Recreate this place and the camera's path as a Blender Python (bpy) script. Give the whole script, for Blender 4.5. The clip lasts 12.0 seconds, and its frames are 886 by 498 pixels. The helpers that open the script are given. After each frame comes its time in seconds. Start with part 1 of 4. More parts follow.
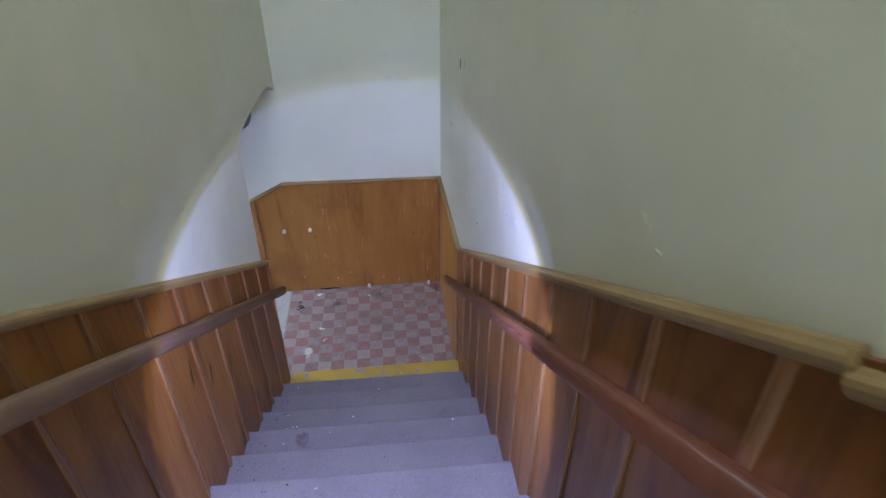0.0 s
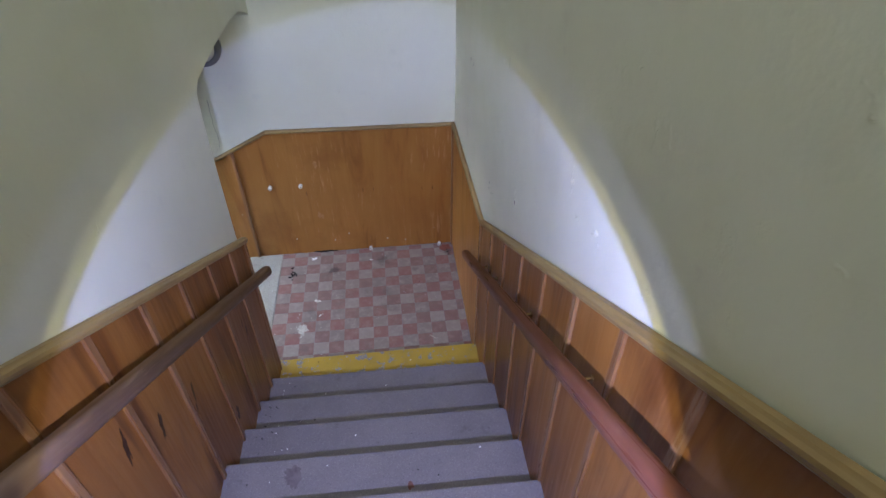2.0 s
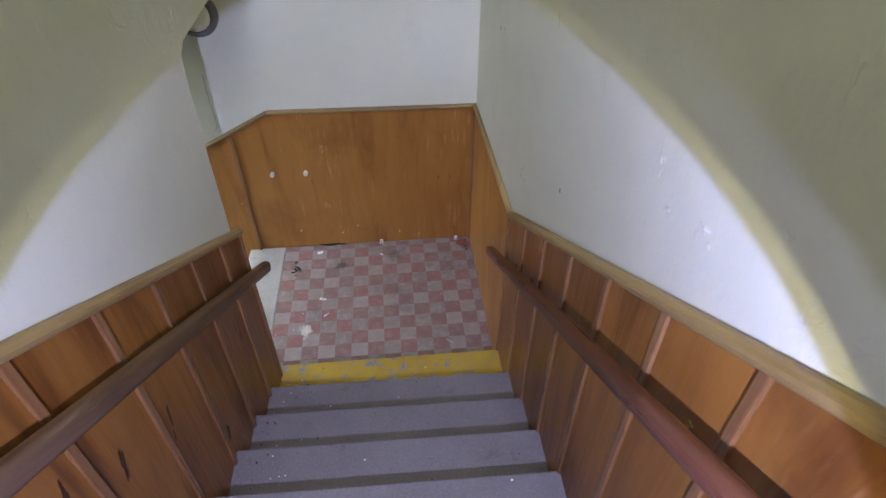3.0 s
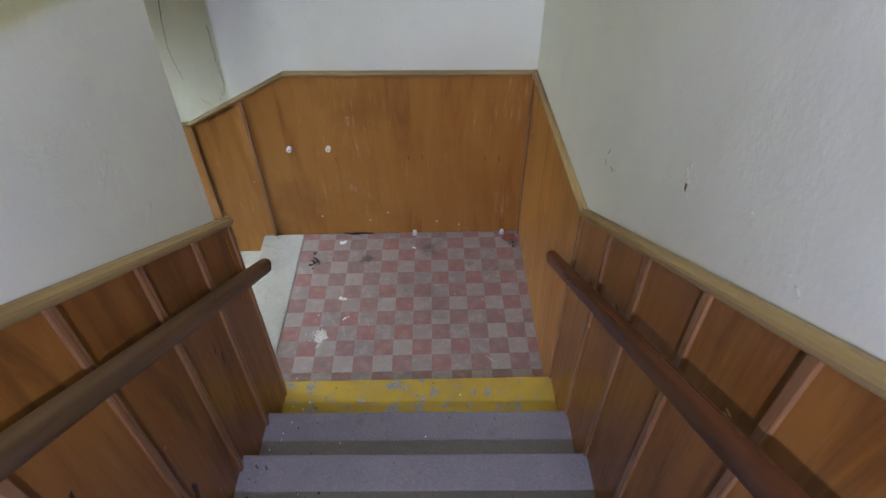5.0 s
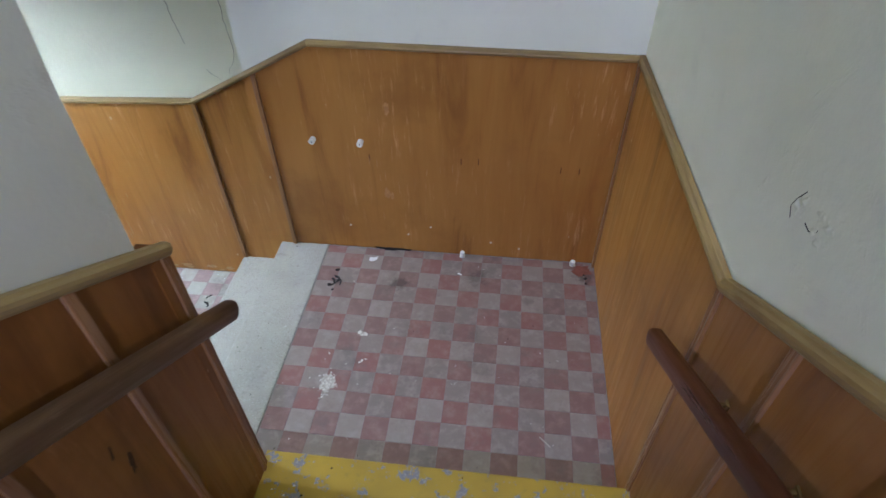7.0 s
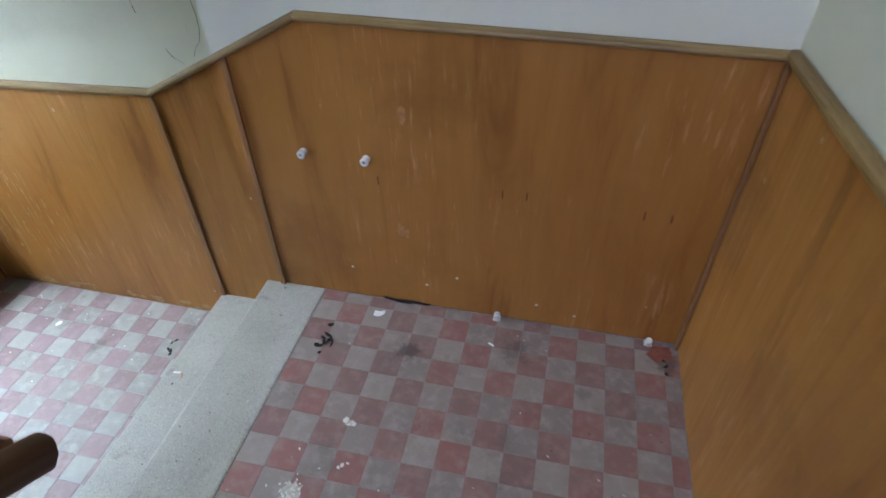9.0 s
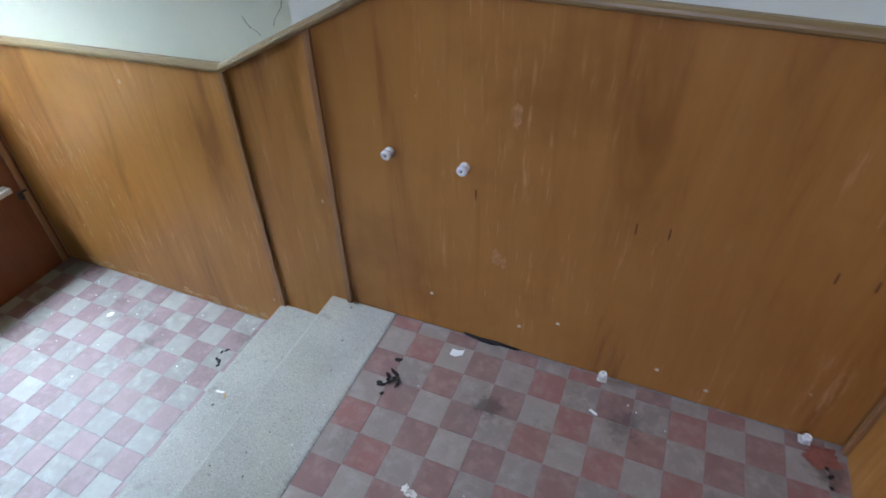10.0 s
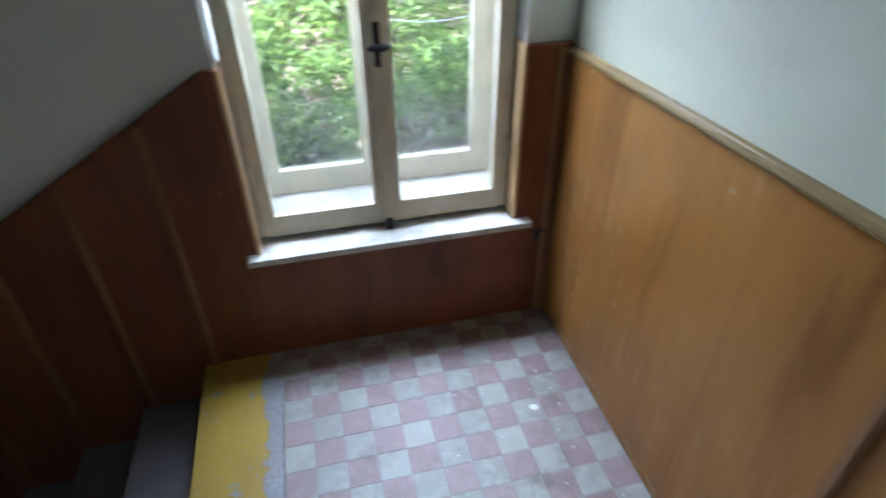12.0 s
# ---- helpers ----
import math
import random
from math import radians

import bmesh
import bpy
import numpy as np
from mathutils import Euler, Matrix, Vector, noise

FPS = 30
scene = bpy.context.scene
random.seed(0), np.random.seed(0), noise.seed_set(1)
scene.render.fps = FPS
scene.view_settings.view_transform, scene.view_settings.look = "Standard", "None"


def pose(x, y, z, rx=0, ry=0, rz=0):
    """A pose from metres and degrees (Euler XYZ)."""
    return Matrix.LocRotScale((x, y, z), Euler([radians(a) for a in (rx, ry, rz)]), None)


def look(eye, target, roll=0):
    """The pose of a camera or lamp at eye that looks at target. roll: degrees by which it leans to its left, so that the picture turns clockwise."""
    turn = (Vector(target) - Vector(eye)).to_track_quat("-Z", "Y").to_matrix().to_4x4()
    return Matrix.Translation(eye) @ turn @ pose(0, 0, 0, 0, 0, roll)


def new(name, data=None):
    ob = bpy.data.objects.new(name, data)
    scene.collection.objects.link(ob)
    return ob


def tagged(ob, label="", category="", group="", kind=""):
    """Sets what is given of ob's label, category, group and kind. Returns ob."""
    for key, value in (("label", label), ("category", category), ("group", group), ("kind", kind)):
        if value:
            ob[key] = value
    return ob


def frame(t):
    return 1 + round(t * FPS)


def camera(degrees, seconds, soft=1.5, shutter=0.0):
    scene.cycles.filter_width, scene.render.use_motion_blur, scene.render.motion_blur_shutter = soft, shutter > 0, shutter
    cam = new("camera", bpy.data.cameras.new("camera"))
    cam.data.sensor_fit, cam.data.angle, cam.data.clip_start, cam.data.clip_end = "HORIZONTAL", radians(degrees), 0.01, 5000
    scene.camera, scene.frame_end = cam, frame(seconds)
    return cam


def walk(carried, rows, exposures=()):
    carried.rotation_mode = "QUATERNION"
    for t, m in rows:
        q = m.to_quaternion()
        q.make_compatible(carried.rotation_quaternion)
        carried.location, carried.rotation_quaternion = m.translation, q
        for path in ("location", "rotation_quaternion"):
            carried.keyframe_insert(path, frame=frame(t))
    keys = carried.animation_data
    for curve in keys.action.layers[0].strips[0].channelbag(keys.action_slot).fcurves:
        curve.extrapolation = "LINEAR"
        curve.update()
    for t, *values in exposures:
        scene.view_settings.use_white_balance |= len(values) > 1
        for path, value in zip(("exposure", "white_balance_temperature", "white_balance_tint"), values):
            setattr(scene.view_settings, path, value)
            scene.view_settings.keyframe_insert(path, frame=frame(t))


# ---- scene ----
cam = camera(75.7, 12.0, 1.5, 0.3)
PATH = [
    (0, (-0.471, -4.578, 3.356), (-0.287, -2.908, 2.271), -0.2),
    (0.5, (-0.603, -4.293, 3.389), (-0.414, -2.66, 2.251), 0.1),
    (1, (-0.645, -4.131, 3.365), (-0.454, -2.505, 2.216), 0.1),
    (1.5, (-0.603, -3.992, 3.227), (-0.424, -2.433, 1.987), -0.2),
    (2, (-0.497, -3.798, 3.161), (-0.329, -2.28, 1.87), -0.2),
    (2.5, (-0.52, -3.644, 3.034), (-0.359, -2.137, 1.729), -0.1),
    (4.5, (-0.561, -3.017, 2.636), (-0.511, -1.525, 1.305), -0.2),
    (5, (-0.543, -2.922, 2.539), (-0.526, -1.451, 1.184), -0.6),
    (5.5, (-0.489, -2.757, 2.478), (-0.514, -1.297, 1.111), -0.9),
    (6, (-0.565, -2.588, 2.383), (-0.642, -1.139, 1.007), -0.6),
    (6.5, (-0.646, -2.407, 2.312), (-0.767, -0.965, 0.931), -0.5),
    (7, (-0.515, -2.232, 2.147), (-0.703, -0.787, 0.777), -1.0),
    (7.2, (-0.474, -2.157, 2.124), (-0.687, -0.707, 0.763), -1.3),
    (8.8, (-0.511, -1.673, 1.753), (-0.827, -0.175, 0.466), -0.9),
    (9, (-0.546, -1.576, 1.731), (-0.896, -0.108, 0.42), -0.9),
    (9.5, (-0.697, -1.416, 1.629), (-1.127, 0.05, 0.338), -0.6),
    (10, (-0.726, -1.264, 1.519), (-1.319, 0.15, 0.234), -0.9),
    (10.5, (-0.806, -1.094, 1.46), (-1.651, 0.212, 0.202), -1.2),
    (11, (-1.102, -0.929, 1.378), (-2.191, 0.276, 0.21), -0.4),
    (11.2, (-1.175, -0.895, 1.385), (-2.348, 0.232, 0.221), -0.8),
    (11.5, (-1.311, -0.865, 1.362), (-2.632, 0.094, 0.206), -0.8),
    (11.7, (-1.407, -0.83, 1.341), (-2.847, -0.063, 0.184), -1.4),
    (12, (-1.545, -0.831, 1.346), (-3.125, -0.455, 0.18), -0.6),
]
walk(cam, [(t, look(eye, target, roll)) for t, eye, target, roll in PATH], [(0, 4.25, 4900, 25), (1, 4.2, 4900, 24), (2.5, 4.25, 5250, 24), (4.5, 4.3, 5500, 19), (7, 4.3, 5150, 18), (9, 4.1, 5150, 17), (10, 4.2, 5000, 17), (11.2, 4.0, 5000, 16), (11.6, 3.9, 4950, 17), (12, 3.6, 4850, 18)])

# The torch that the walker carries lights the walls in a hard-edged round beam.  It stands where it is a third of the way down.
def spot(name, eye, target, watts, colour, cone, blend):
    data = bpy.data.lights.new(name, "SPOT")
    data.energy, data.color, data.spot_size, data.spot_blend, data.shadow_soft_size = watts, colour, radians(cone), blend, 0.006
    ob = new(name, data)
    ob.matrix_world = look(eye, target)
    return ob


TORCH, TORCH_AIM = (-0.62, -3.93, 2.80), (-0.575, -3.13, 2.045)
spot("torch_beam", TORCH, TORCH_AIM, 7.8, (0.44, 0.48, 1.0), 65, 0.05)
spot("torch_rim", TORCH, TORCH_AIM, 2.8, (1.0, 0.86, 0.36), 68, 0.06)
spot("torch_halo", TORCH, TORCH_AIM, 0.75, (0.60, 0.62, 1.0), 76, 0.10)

world = bpy.data.worlds.new("world")
scene.world = world
world.use_nodes = True
sky = world.node_tree.nodes.new("ShaderNodeTexSky")
sky.sky_type, sky.sun_disc, sky.sun_elevation, sky.sun_rotation = "NISHITA", False, radians(42), radians(190)
world.node_tree.links.new(sky.outputs[0], world.node_tree.nodes["Background"].inputs[0])
world.node_tree.nodes["Background"].inputs[1].default_value = 0.09
sun_data = bpy.data.lights.new("sun", "SUN")
sun_data.energy, sun_data.angle, sun_data.color = 5.0, radians(0.6), (1.0, 0.95, 0.86)
sun = new("sun", sun_data)
sun.matrix_world = look((0, 0, 0), (-0.15, 0.70, -0.70))

# Daylight of the window on the upper landing, behind the start of the walk.
day = bpy.data.lights.new("upper_window_daylight", "AREA")
day.shape, day.size, day.size_y, day.energy, day.color = "RECTANGLE", 1.15, 1.7, 2.0, (1.0, 0.98, 0.84)
day_ob = new("upper_window_daylight", day)
day_ob.matrix_world = look((-0.65, -9.45, 4.0), (-0.65, 0, 2.2))

# Daylight that falls down the stairwell from the storeys above.
well = bpy.data.lights.new("stairwell_daylight", "AREA")
well.shape, well.size, well.size_y, well.energy, well.color = "RECTANGLE", 1.1, 4.2, 4.2, (1.0, 0.98, 0.84)
well_ob = new("stairwell_daylight", well)
well_ob.matrix_world = pose(-0.65, -2.9, 7.35)

# Sky light in the upper part of the window by the lower landing.
low_day = bpy.data.lights.new("lower_window_daylight", "AREA")
low_day.shape, low_day.size, low_day.size_y, low_day.energy, low_day.color = "RECTANGLE", 0.8, 0.36, 2.7, (0.95, 1.0, 0.94)
low_day.spread = radians(125)
low_day_ob = new("lower_window_daylight", low_day)
low_day_ob.matrix_world = look((-3.60, -0.62, 1.44), (-2.62, -0.50, -0.285))

# ---- materials ----
class Nodes:
    """A Principled material and short calls for its nodes."""

    def __init__(self, name, rough=0.6, metal=0.0, ior=1.45):
        self.mat = bpy.data.materials.new(name)
        self.mat.use_nodes = True
        self.tree = self.mat.node_tree
        self.bsdf = self.tree.nodes["Principled BSDF"]
        self.bsdf.inputs["Roughness"].default_value = rough
        self.bsdf.inputs["Metallic"].default_value = metal
        self.bsdf.inputs["IOR"].default_value = ior
        self.bsdf.inputs["Specular IOR Level"].default_value = 0.4
        tc = self.tree.nodes.new("ShaderNodeTexCoord")
        info = self.tree.nodes.new("ShaderNodeObjectInfo")
        self.random = info.outputs["Random"]
        self.coord = tc.outputs["Object"]
        self.piece = self.vec("ADD", self.coord, self.vec("SCALE", (7.3, 4.1, 5.7), scale=self.random))

    def put(self, socket, value):
        if hasattr(value, "is_output"):
            self.tree.links.new(value, socket)
        elif isinstance(value, (tuple, list)) and len(value) == 3 and socket.type == "RGBA":
            socket.default_value = (*value, 1)
        else:
            socket.default_value = value

    def vec(self, op, a, b=None, scale=None):
        n = self.tree.nodes.new("ShaderNodeVectorMath")
        n.operation = op
        self.put(n.inputs[0], a)
        if b is not None:
            self.put(n.inputs[1], b)
        if scale is not None:
            self.put(n.inputs[3], scale)
        return n.outputs[0]

    def math(self, op, a, b=0.0, c=0.0):
        n = self.tree.nodes.new("ShaderNodeMath")
        n.operation = op
        for s, v in zip(n.inputs, (a, b, c)):
            self.put(s, v)
        return n.outputs[0]

    def noise(self, scale, detail=4.0, rough=0.55, at=None, stretch=(1, 1, 1), distortion=0.0):
        n = self.tree.nodes.new("ShaderNodeTexNoise")
        at = self.coord if at is None else at
        self.put(n.inputs["Vector"], self.vec("MULTIPLY", at, stretch) if stretch != (1, 1, 1) else at)
        n.inputs["Scale"].default_value, n.inputs["Detail"].default_value = scale, detail
        n.inputs["Roughness"].default_value, n.inputs["Distortion"].default_value = rough, distortion
        return n.outputs[0]

    def voronoi(self, scale, at=None, feature="F1", out="Distance"):
        n = self.tree.nodes.new("ShaderNodeTexVoronoi")
        n.feature = feature
        self.put(n.inputs["Vector"], self.coord if at is None else at)
        n.inputs["Scale"].default_value = scale
        return n.outputs[out]

    def ramp(self, value, low, high, to_low=0.0, to_high=1.0):
        n = self.tree.nodes.new("ShaderNodeMapRange")
        n.interpolation_type = "SMOOTHSTEP"
        for s, v in zip(n.inputs, (value, low, high, to_low, to_high)):
            self.put(s, v)
        return n.outputs[0]

    def mix(self, factor, a, b, kind="MIX"):
        n = self.tree.nodes.new("ShaderNodeMix")
        n.data_type, n.blend_type = "RGBA", kind
        self.put(n.inputs[0], factor), self.put(n.inputs[6], a), self.put(n.inputs[7], b)
        return n.outputs[2]

    def axis(self, i, at=None):
        n = self.tree.nodes.new("ShaderNodeSeparateXYZ")
        self.put(n.inputs[0], self.coord if at is None else at)
        return n.outputs[i]

    def done(self, colour, rough=None, bump=None, depth=0.01, strength=0.5):
        self.put(self.bsdf.inputs["Base Color"], colour)
        if rough is not None:
            self.put(self.bsdf.inputs["Roughness"], rough)
        if bump is not None:
            n = self.tree.nodes.new("ShaderNodeBump")
            n.inputs["Strength"].default_value, n.inputs["Distance"].default_value = strength, depth
            self.put(n.inputs["Height"], bump)
            self.tree.links.new(n.outputs[0], self.bsdf.inputs["Normal"])
        return self.mat


def plaster(name, tone):
    m = Nodes(name, 0.72)
    big, mid, fine = m.noise(0.9, 3), m.noise(6, 5), m.noise(70, 4)
    colour = m.mix(m.ramp(big, 0.3, 0.7), tone, tuple(c * k for c, k in zip(tone, (0.93, 0.94, 0.88))))
    colour = m.mix(m.ramp(mid, 0.60, 0.78, 0, 0.35), colour, tuple(c * 0.82 for c in tone))
    colour = m.mix(m.ramp(m.noise(13, 6), 0.64, 0.76, 0, 0.22), colour, (0.55, 0.53, 0.46))
    blister = m.ramp(m.noise(4.2, 6, 0.7, distortion=0.5), 0.56, 0.72)
    patch = m.ramp(m.noise(1.1, 2), 0.50, 0.62)
    height = m.math("ADD", m.math("MULTIPLY", mid, 0.35), m.math("MULTIPLY", fine, 0.07))
    height = m.math("ADD", height, m.math("MULTIPLY", m.math("MULTIPLY", blister, patch), 0.16))
    height = m.math("ADD", height, m.math("MULTIPLY", m.noise(1.6, 2), 1.6))
    height = m.math("ADD", height, m.math("MULTIPLY", m.noise(19, 5, 0.6), 0.12))
    dents = m.ramp(m.voronoi(5.5, m.vec("ADD", m.coord, m.vec("SCALE", (0.3, 0.3, 0.3), scale=m.noise(9, 3)))), 0.10, 0.03, 0, 0.16)
    height = m.math("SUBTRACT", height, m.math("MULTIPLY", dents, m.ramp(m.noise(2.3, 2), 0.45, 0.6)))
    return m.done(colour, m.ramp(mid, 0.3, 0.7, 0.6, 0.85), height, 0.018, 0.6)


def wood(name, dark, mid, light, along, rough=0.38, rings=9.0, wear=0.0, scale=1.0):
    """Varnished wood whose grain runs along the local axis given."""
    m = Nodes(name, rough)
    fine_stretch, ring_stretch = [60 * scale] * 3, [5.0 * scale] * 3
    fine_stretch[along], ring_stretch[along] = 1.6, 0.45
    grain = m.noise(1.0, 6, 0.65, m.piece, tuple(fine_stretch))
    figure = m.noise(1.0, 3, 0.5, m.piece, tuple(ring_stretch), 0.8)
    ring = m.math("SINE", m.math("MULTIPLY", figure, rings * 6.28))
    blotch, cloud = m.noise(2.1, 5, 0.62, m.piece), m.noise(0.9, 3, 0.5, m.piece)
    broad = [6.0] * 3
    broad[along] = 0.8
    smear = m.noise(1.0, 5, 0.62, m.piece, tuple(broad), 1.1)
    colour = m.mix(m.ramp(cloud, 0.3, 0.7), mid, light)
    colour = m.mix(m.ramp(smear, 0.40, 0.70, 0, 0.60), colour, tuple(c * k for c, k in zip(light, (1.08, 1.16, 1.25))))
    colour = m.mix(m.ramp(smear, 0.48, 0.28, 0, 0.70), colour, dark)
    colour = m.mix(m.ramp(ring, 0.3, 1.0, 0, 0.06), colour, dark)
    colour = m.mix(m.ramp(grain, 0.50, 0.80, 0, 0.17), colour, dark)
    colour = m.mix(m.ramp(blotch, 0.48, 0.74, 0, 0.50), colour, dark)
    colour = m.mix(m.ramp(m.random, 0, 1, 0, 0.35), colour, tuple(c * 0.8 for c in mid))
    if wear:
        scuff_stretch = [34.0] * 3
        scuff_stretch[along] = 3.2
        scuff = m.noise(1.3, 7, 0.75, m.piece, tuple(scuff_stretch))
        zone = m.ramp(m.noise(1.7, 4, 0.6, m.piece), 0.42, 0.62)
        worn = m.math("MULTIPLY", m.ramp(scuff, 0.53, 0.72, 0, wear * 0.75), zone)
        colour = m.mix(worn, colour, tuple(min(1, c * 1.25 + 0.10) for c in light))
        specks = m.ramp(m.voronoi(7, m.vec("MULTIPLY", m.piece, (1, 1, 0.6))), 0.045, 0.03, 0, wear)
        colour = m.mix(specks, colour, (0.50, 0.36, 0.22))
    shine = m.ramp(grain, 0.3, 0.7, rough - 0.04, rough + 0.10)
    return m.done(colour, shine, grain, 0.0015, 0.3)


def terrazzo(name, tone, chip_dark, chip_light, rough=0.55):
    m = Nodes(name, rough)
    cell = m.voronoi(230, m.piece, out="Color")
    dist = m.voronoi(230, m.piece)
    tint = m.axis(0, cell)
    colour = m.mix(m.ramp(m.noise(3, 5, 0.6, m.piece), 0.3, 0.75, 0, 0.8), tone, tuple(c * 0.74 for c in tone))
    chips = m.ramp(dist, 0.40, 0.28)
    colour = m.mix(m.math("MULTIPLY", chips, m.ramp(tint, 0.70, 0.72, 0, 0.8)), colour, chip_light)
    colour = m.mix(m.math("MULTIPLY", chips, m.ramp(tint, 0.34, 0.32, 0, 0.75)), colour, chip_dark)
    dirt = m.ramp(m.noise(11, 6, 0.7, m.piece), 0.58, 0.75, 0, 0.55)
    colour = m.mix(dirt, colour, (0.10, 0.09, 0.08))
    specks = m.ramp(m.voronoi(14, m.piece), 0.085, 0.06, 0, 0.8)
    colour = m.mix(m.math("MULTIPLY", specks, m.ramp(m.noise(3.3, 2, 0.5, m.piece), 0.5, 0.6)), colour, (0.03, 0.028, 0.025))
    return m, colour


def terrazzo_plain(name, tone, chip_dark, chip_light):
    m, colour = terrazzo(name, tone, chip_dark, chip_light)
    return m.done(colour, None, m.noise(60, 4, 0.6, m.piece), 0.002, 0.4)


def yellow_paint(name, tone, edge=None):
    """Chipped yellow paint on a stone tread; with edge, painted only up to that y, with a ragged border."""
    m, colour = terrazzo(name, tone, (0.16, 0.16, 0.17), (0.60, 0.59, 0.56))
    chip = m.noise(15, 7, 0.72)
    mask = m.ramp(chip, 0.575, 0.56) if edge is None else m.ramp(chip, 0.62, 0.605)
    mask = m.math("MULTIPLY", mask, m.ramp(m.noise(55, 3, 0.6), 0.70, 0.67))
    if edge is not None:
        ragged = m.math("ADD", m.axis(1), m.math("MULTIPLY", m.noise(11, 5, 0.7), 0.16))
        mask = m.math("MULTIPLY", mask, m.ramp(ragged, edge + 0.083, edge + 0.077))
    paint = m.mix(m.ramp(m.noise(5, 5), 0.35, 0.7), (0.42, 0.285, 0.028), (0.35, 0.240, 0.035))
    paint = m.mix(m.ramp(m.noise(24, 5, 0.7), 0.55, 0.75, 0, 0.6), paint, (0.25, 0.19, 0.05))
    return m.done(m.mix(mask, colour, paint), m.ramp(mask, 0, 1, 0.6, 0.45), m.math("ADD", mask, m.math("MULTIPLY", m.noise(60), 0.4)), 0.0012, 0.6)


def tile(name, tone, dark, light):
    m = Nodes(name, 0.5)
    mottle, cloud = m.noise(22, 6, 0.65, m.piece), m.noise(1.7, 3, 0.6)
    geo = m.tree.nodes.new("ShaderNodeNewGeometry").outputs["Position"]
    stain = m.noise(4.5, 6, 0.7, geo)
    colour = m.mix(m.ramp(m.random, 0, 1), tone, dark)
    colour = m.mix(m.ramp(mottle, 0.42, 0.70, 0, 0.7), colour, light)
    colour = m.mix(m.ramp(m.noise(9, 5, 0.65, geo), 0.45, 0.75, 0, 0.32), colour, (0.25, 0.20, 0.17))
    colour = m.mix(m.ramp(m.noise(60, 4, 0.6, m.piece), 0.55, 0.75, 0, 0.4), colour, dark)
    colour = m.mix(m.ramp(stain, 0.52, 0.74, 0, 0.58), colour, (0.10, 0.085, 0.075))
    colour = m.mix(m.ramp(m.noise(38, 5, 0.7, geo), 0.72, 0.76, 0, 0.5), colour, (0.55, 0.53, 0.50))
    for x, y, reach, depth in ((-1.00, -0.25, 0.10, 0.8), (-0.60, -0.16, 0.13, 0.55), (-1.33, -0.27, 0.05, 0.7), (-0.06, -0.10, 0.10, 0.75), (-0.35, -0.30, 0.06, 0.4)):
        off = m.vec("SUBTRACT", geo, (x, y, 0.0))
        length = m.tree.nodes.new("ShaderNodeVectorMath")
        length.operation = "LENGTH"
        m.put(length.inputs[0], off)
        near = m.math("ADD", length.outputs["Value"], m.math("MULTIPLY", m.noise(14, 6, 0.75, geo), reach * 2.2))
        colour = m.mix(m.ramp(near, reach * 1.75, reach * 1.15, 0, depth), colour, (0.075, 0.055, 0.045))
    return m.done(colour, m.ramp(mottle, 0.3, 0.7, 0.42, 0.62), m.math("ADD", mottle, m.noise(120, 3, 0.6, m.piece)), 0.0012, 0.4)


def simple(name, tone, rough=0.5, metal=0.0, vary=0.25, scale=20.0):
    m = Nodes(name, rough, metal)
    n = m.noise(scale, 5, 0.6, m.piece)
    return m.done(m.mix(m.ramp(n, 0.3, 0.75), tone, tuple(c * (1 - vary) for c in tone)), m.ramp(n, 0.3, 0.7, rough - 0.08, rough + 0.12), n, 0.001, 0.3)


def glass(name):
    m = Nodes(name, 0.0)
    m.bsdf.inputs["Transmission Weight"].default_value = 1.0
    m.bsdf.inputs["IOR"].default_value = 1.45
    dirt = m.tree.nodes.new("ShaderNodeBsdfDiffuse")
    dirt.inputs[0].default_value = (0.75, 0.75, 0.70, 1)
    mixer = m.tree.nodes.new("ShaderNodeMixShader")
    low = m.ramp(m.axis(2), 0.85, 0.28, 0.02, 0.11)
    m.put(mixer.inputs[0], m.math("MULTIPLY", low, m.ramp(m.noise(5, 5), 0.3, 0.7, 0.5, 1.3)))
    m.tree.links.new(m.bsdf.outputs[0], mixer.inputs[1])
    m.tree.links.new(dirt.outputs[0], mixer.inputs[2])
    m.tree.links.new(mixer.outputs[0], m.tree.nodes["Material Output"].inputs[0])
    return m.mat


def leaf_material(name, dark, light):
    m = Nodes(name, 0.5)
    n = m.tree.nodes.new("ShaderNodeNewGeometry").outputs["Random Per Island"]
    colour = m.mix(n, dark, light)
    m.put(m.bsdf.inputs["Base Color"], colour)
    trans = m.tree.nodes.new("ShaderNodeBsdfTranslucent")
    m.put(trans.inputs[0], m.mix(0.6, colour, (0.55, 0.70, 0.16)))
    mixer = m.tree.nodes.new("ShaderNodeMixShader")
    mixer.inputs[0].default_value = 0.5
    m.tree.links.new(m.bsdf.outputs[0], mixer.inputs[1])
    m.tree.links.new(trans.outputs[0], mixer.inputs[2])
    m.tree.links.new(mixer.outputs[0], m.tree.nodes["Material Output"].inputs[0])
    return m.mat


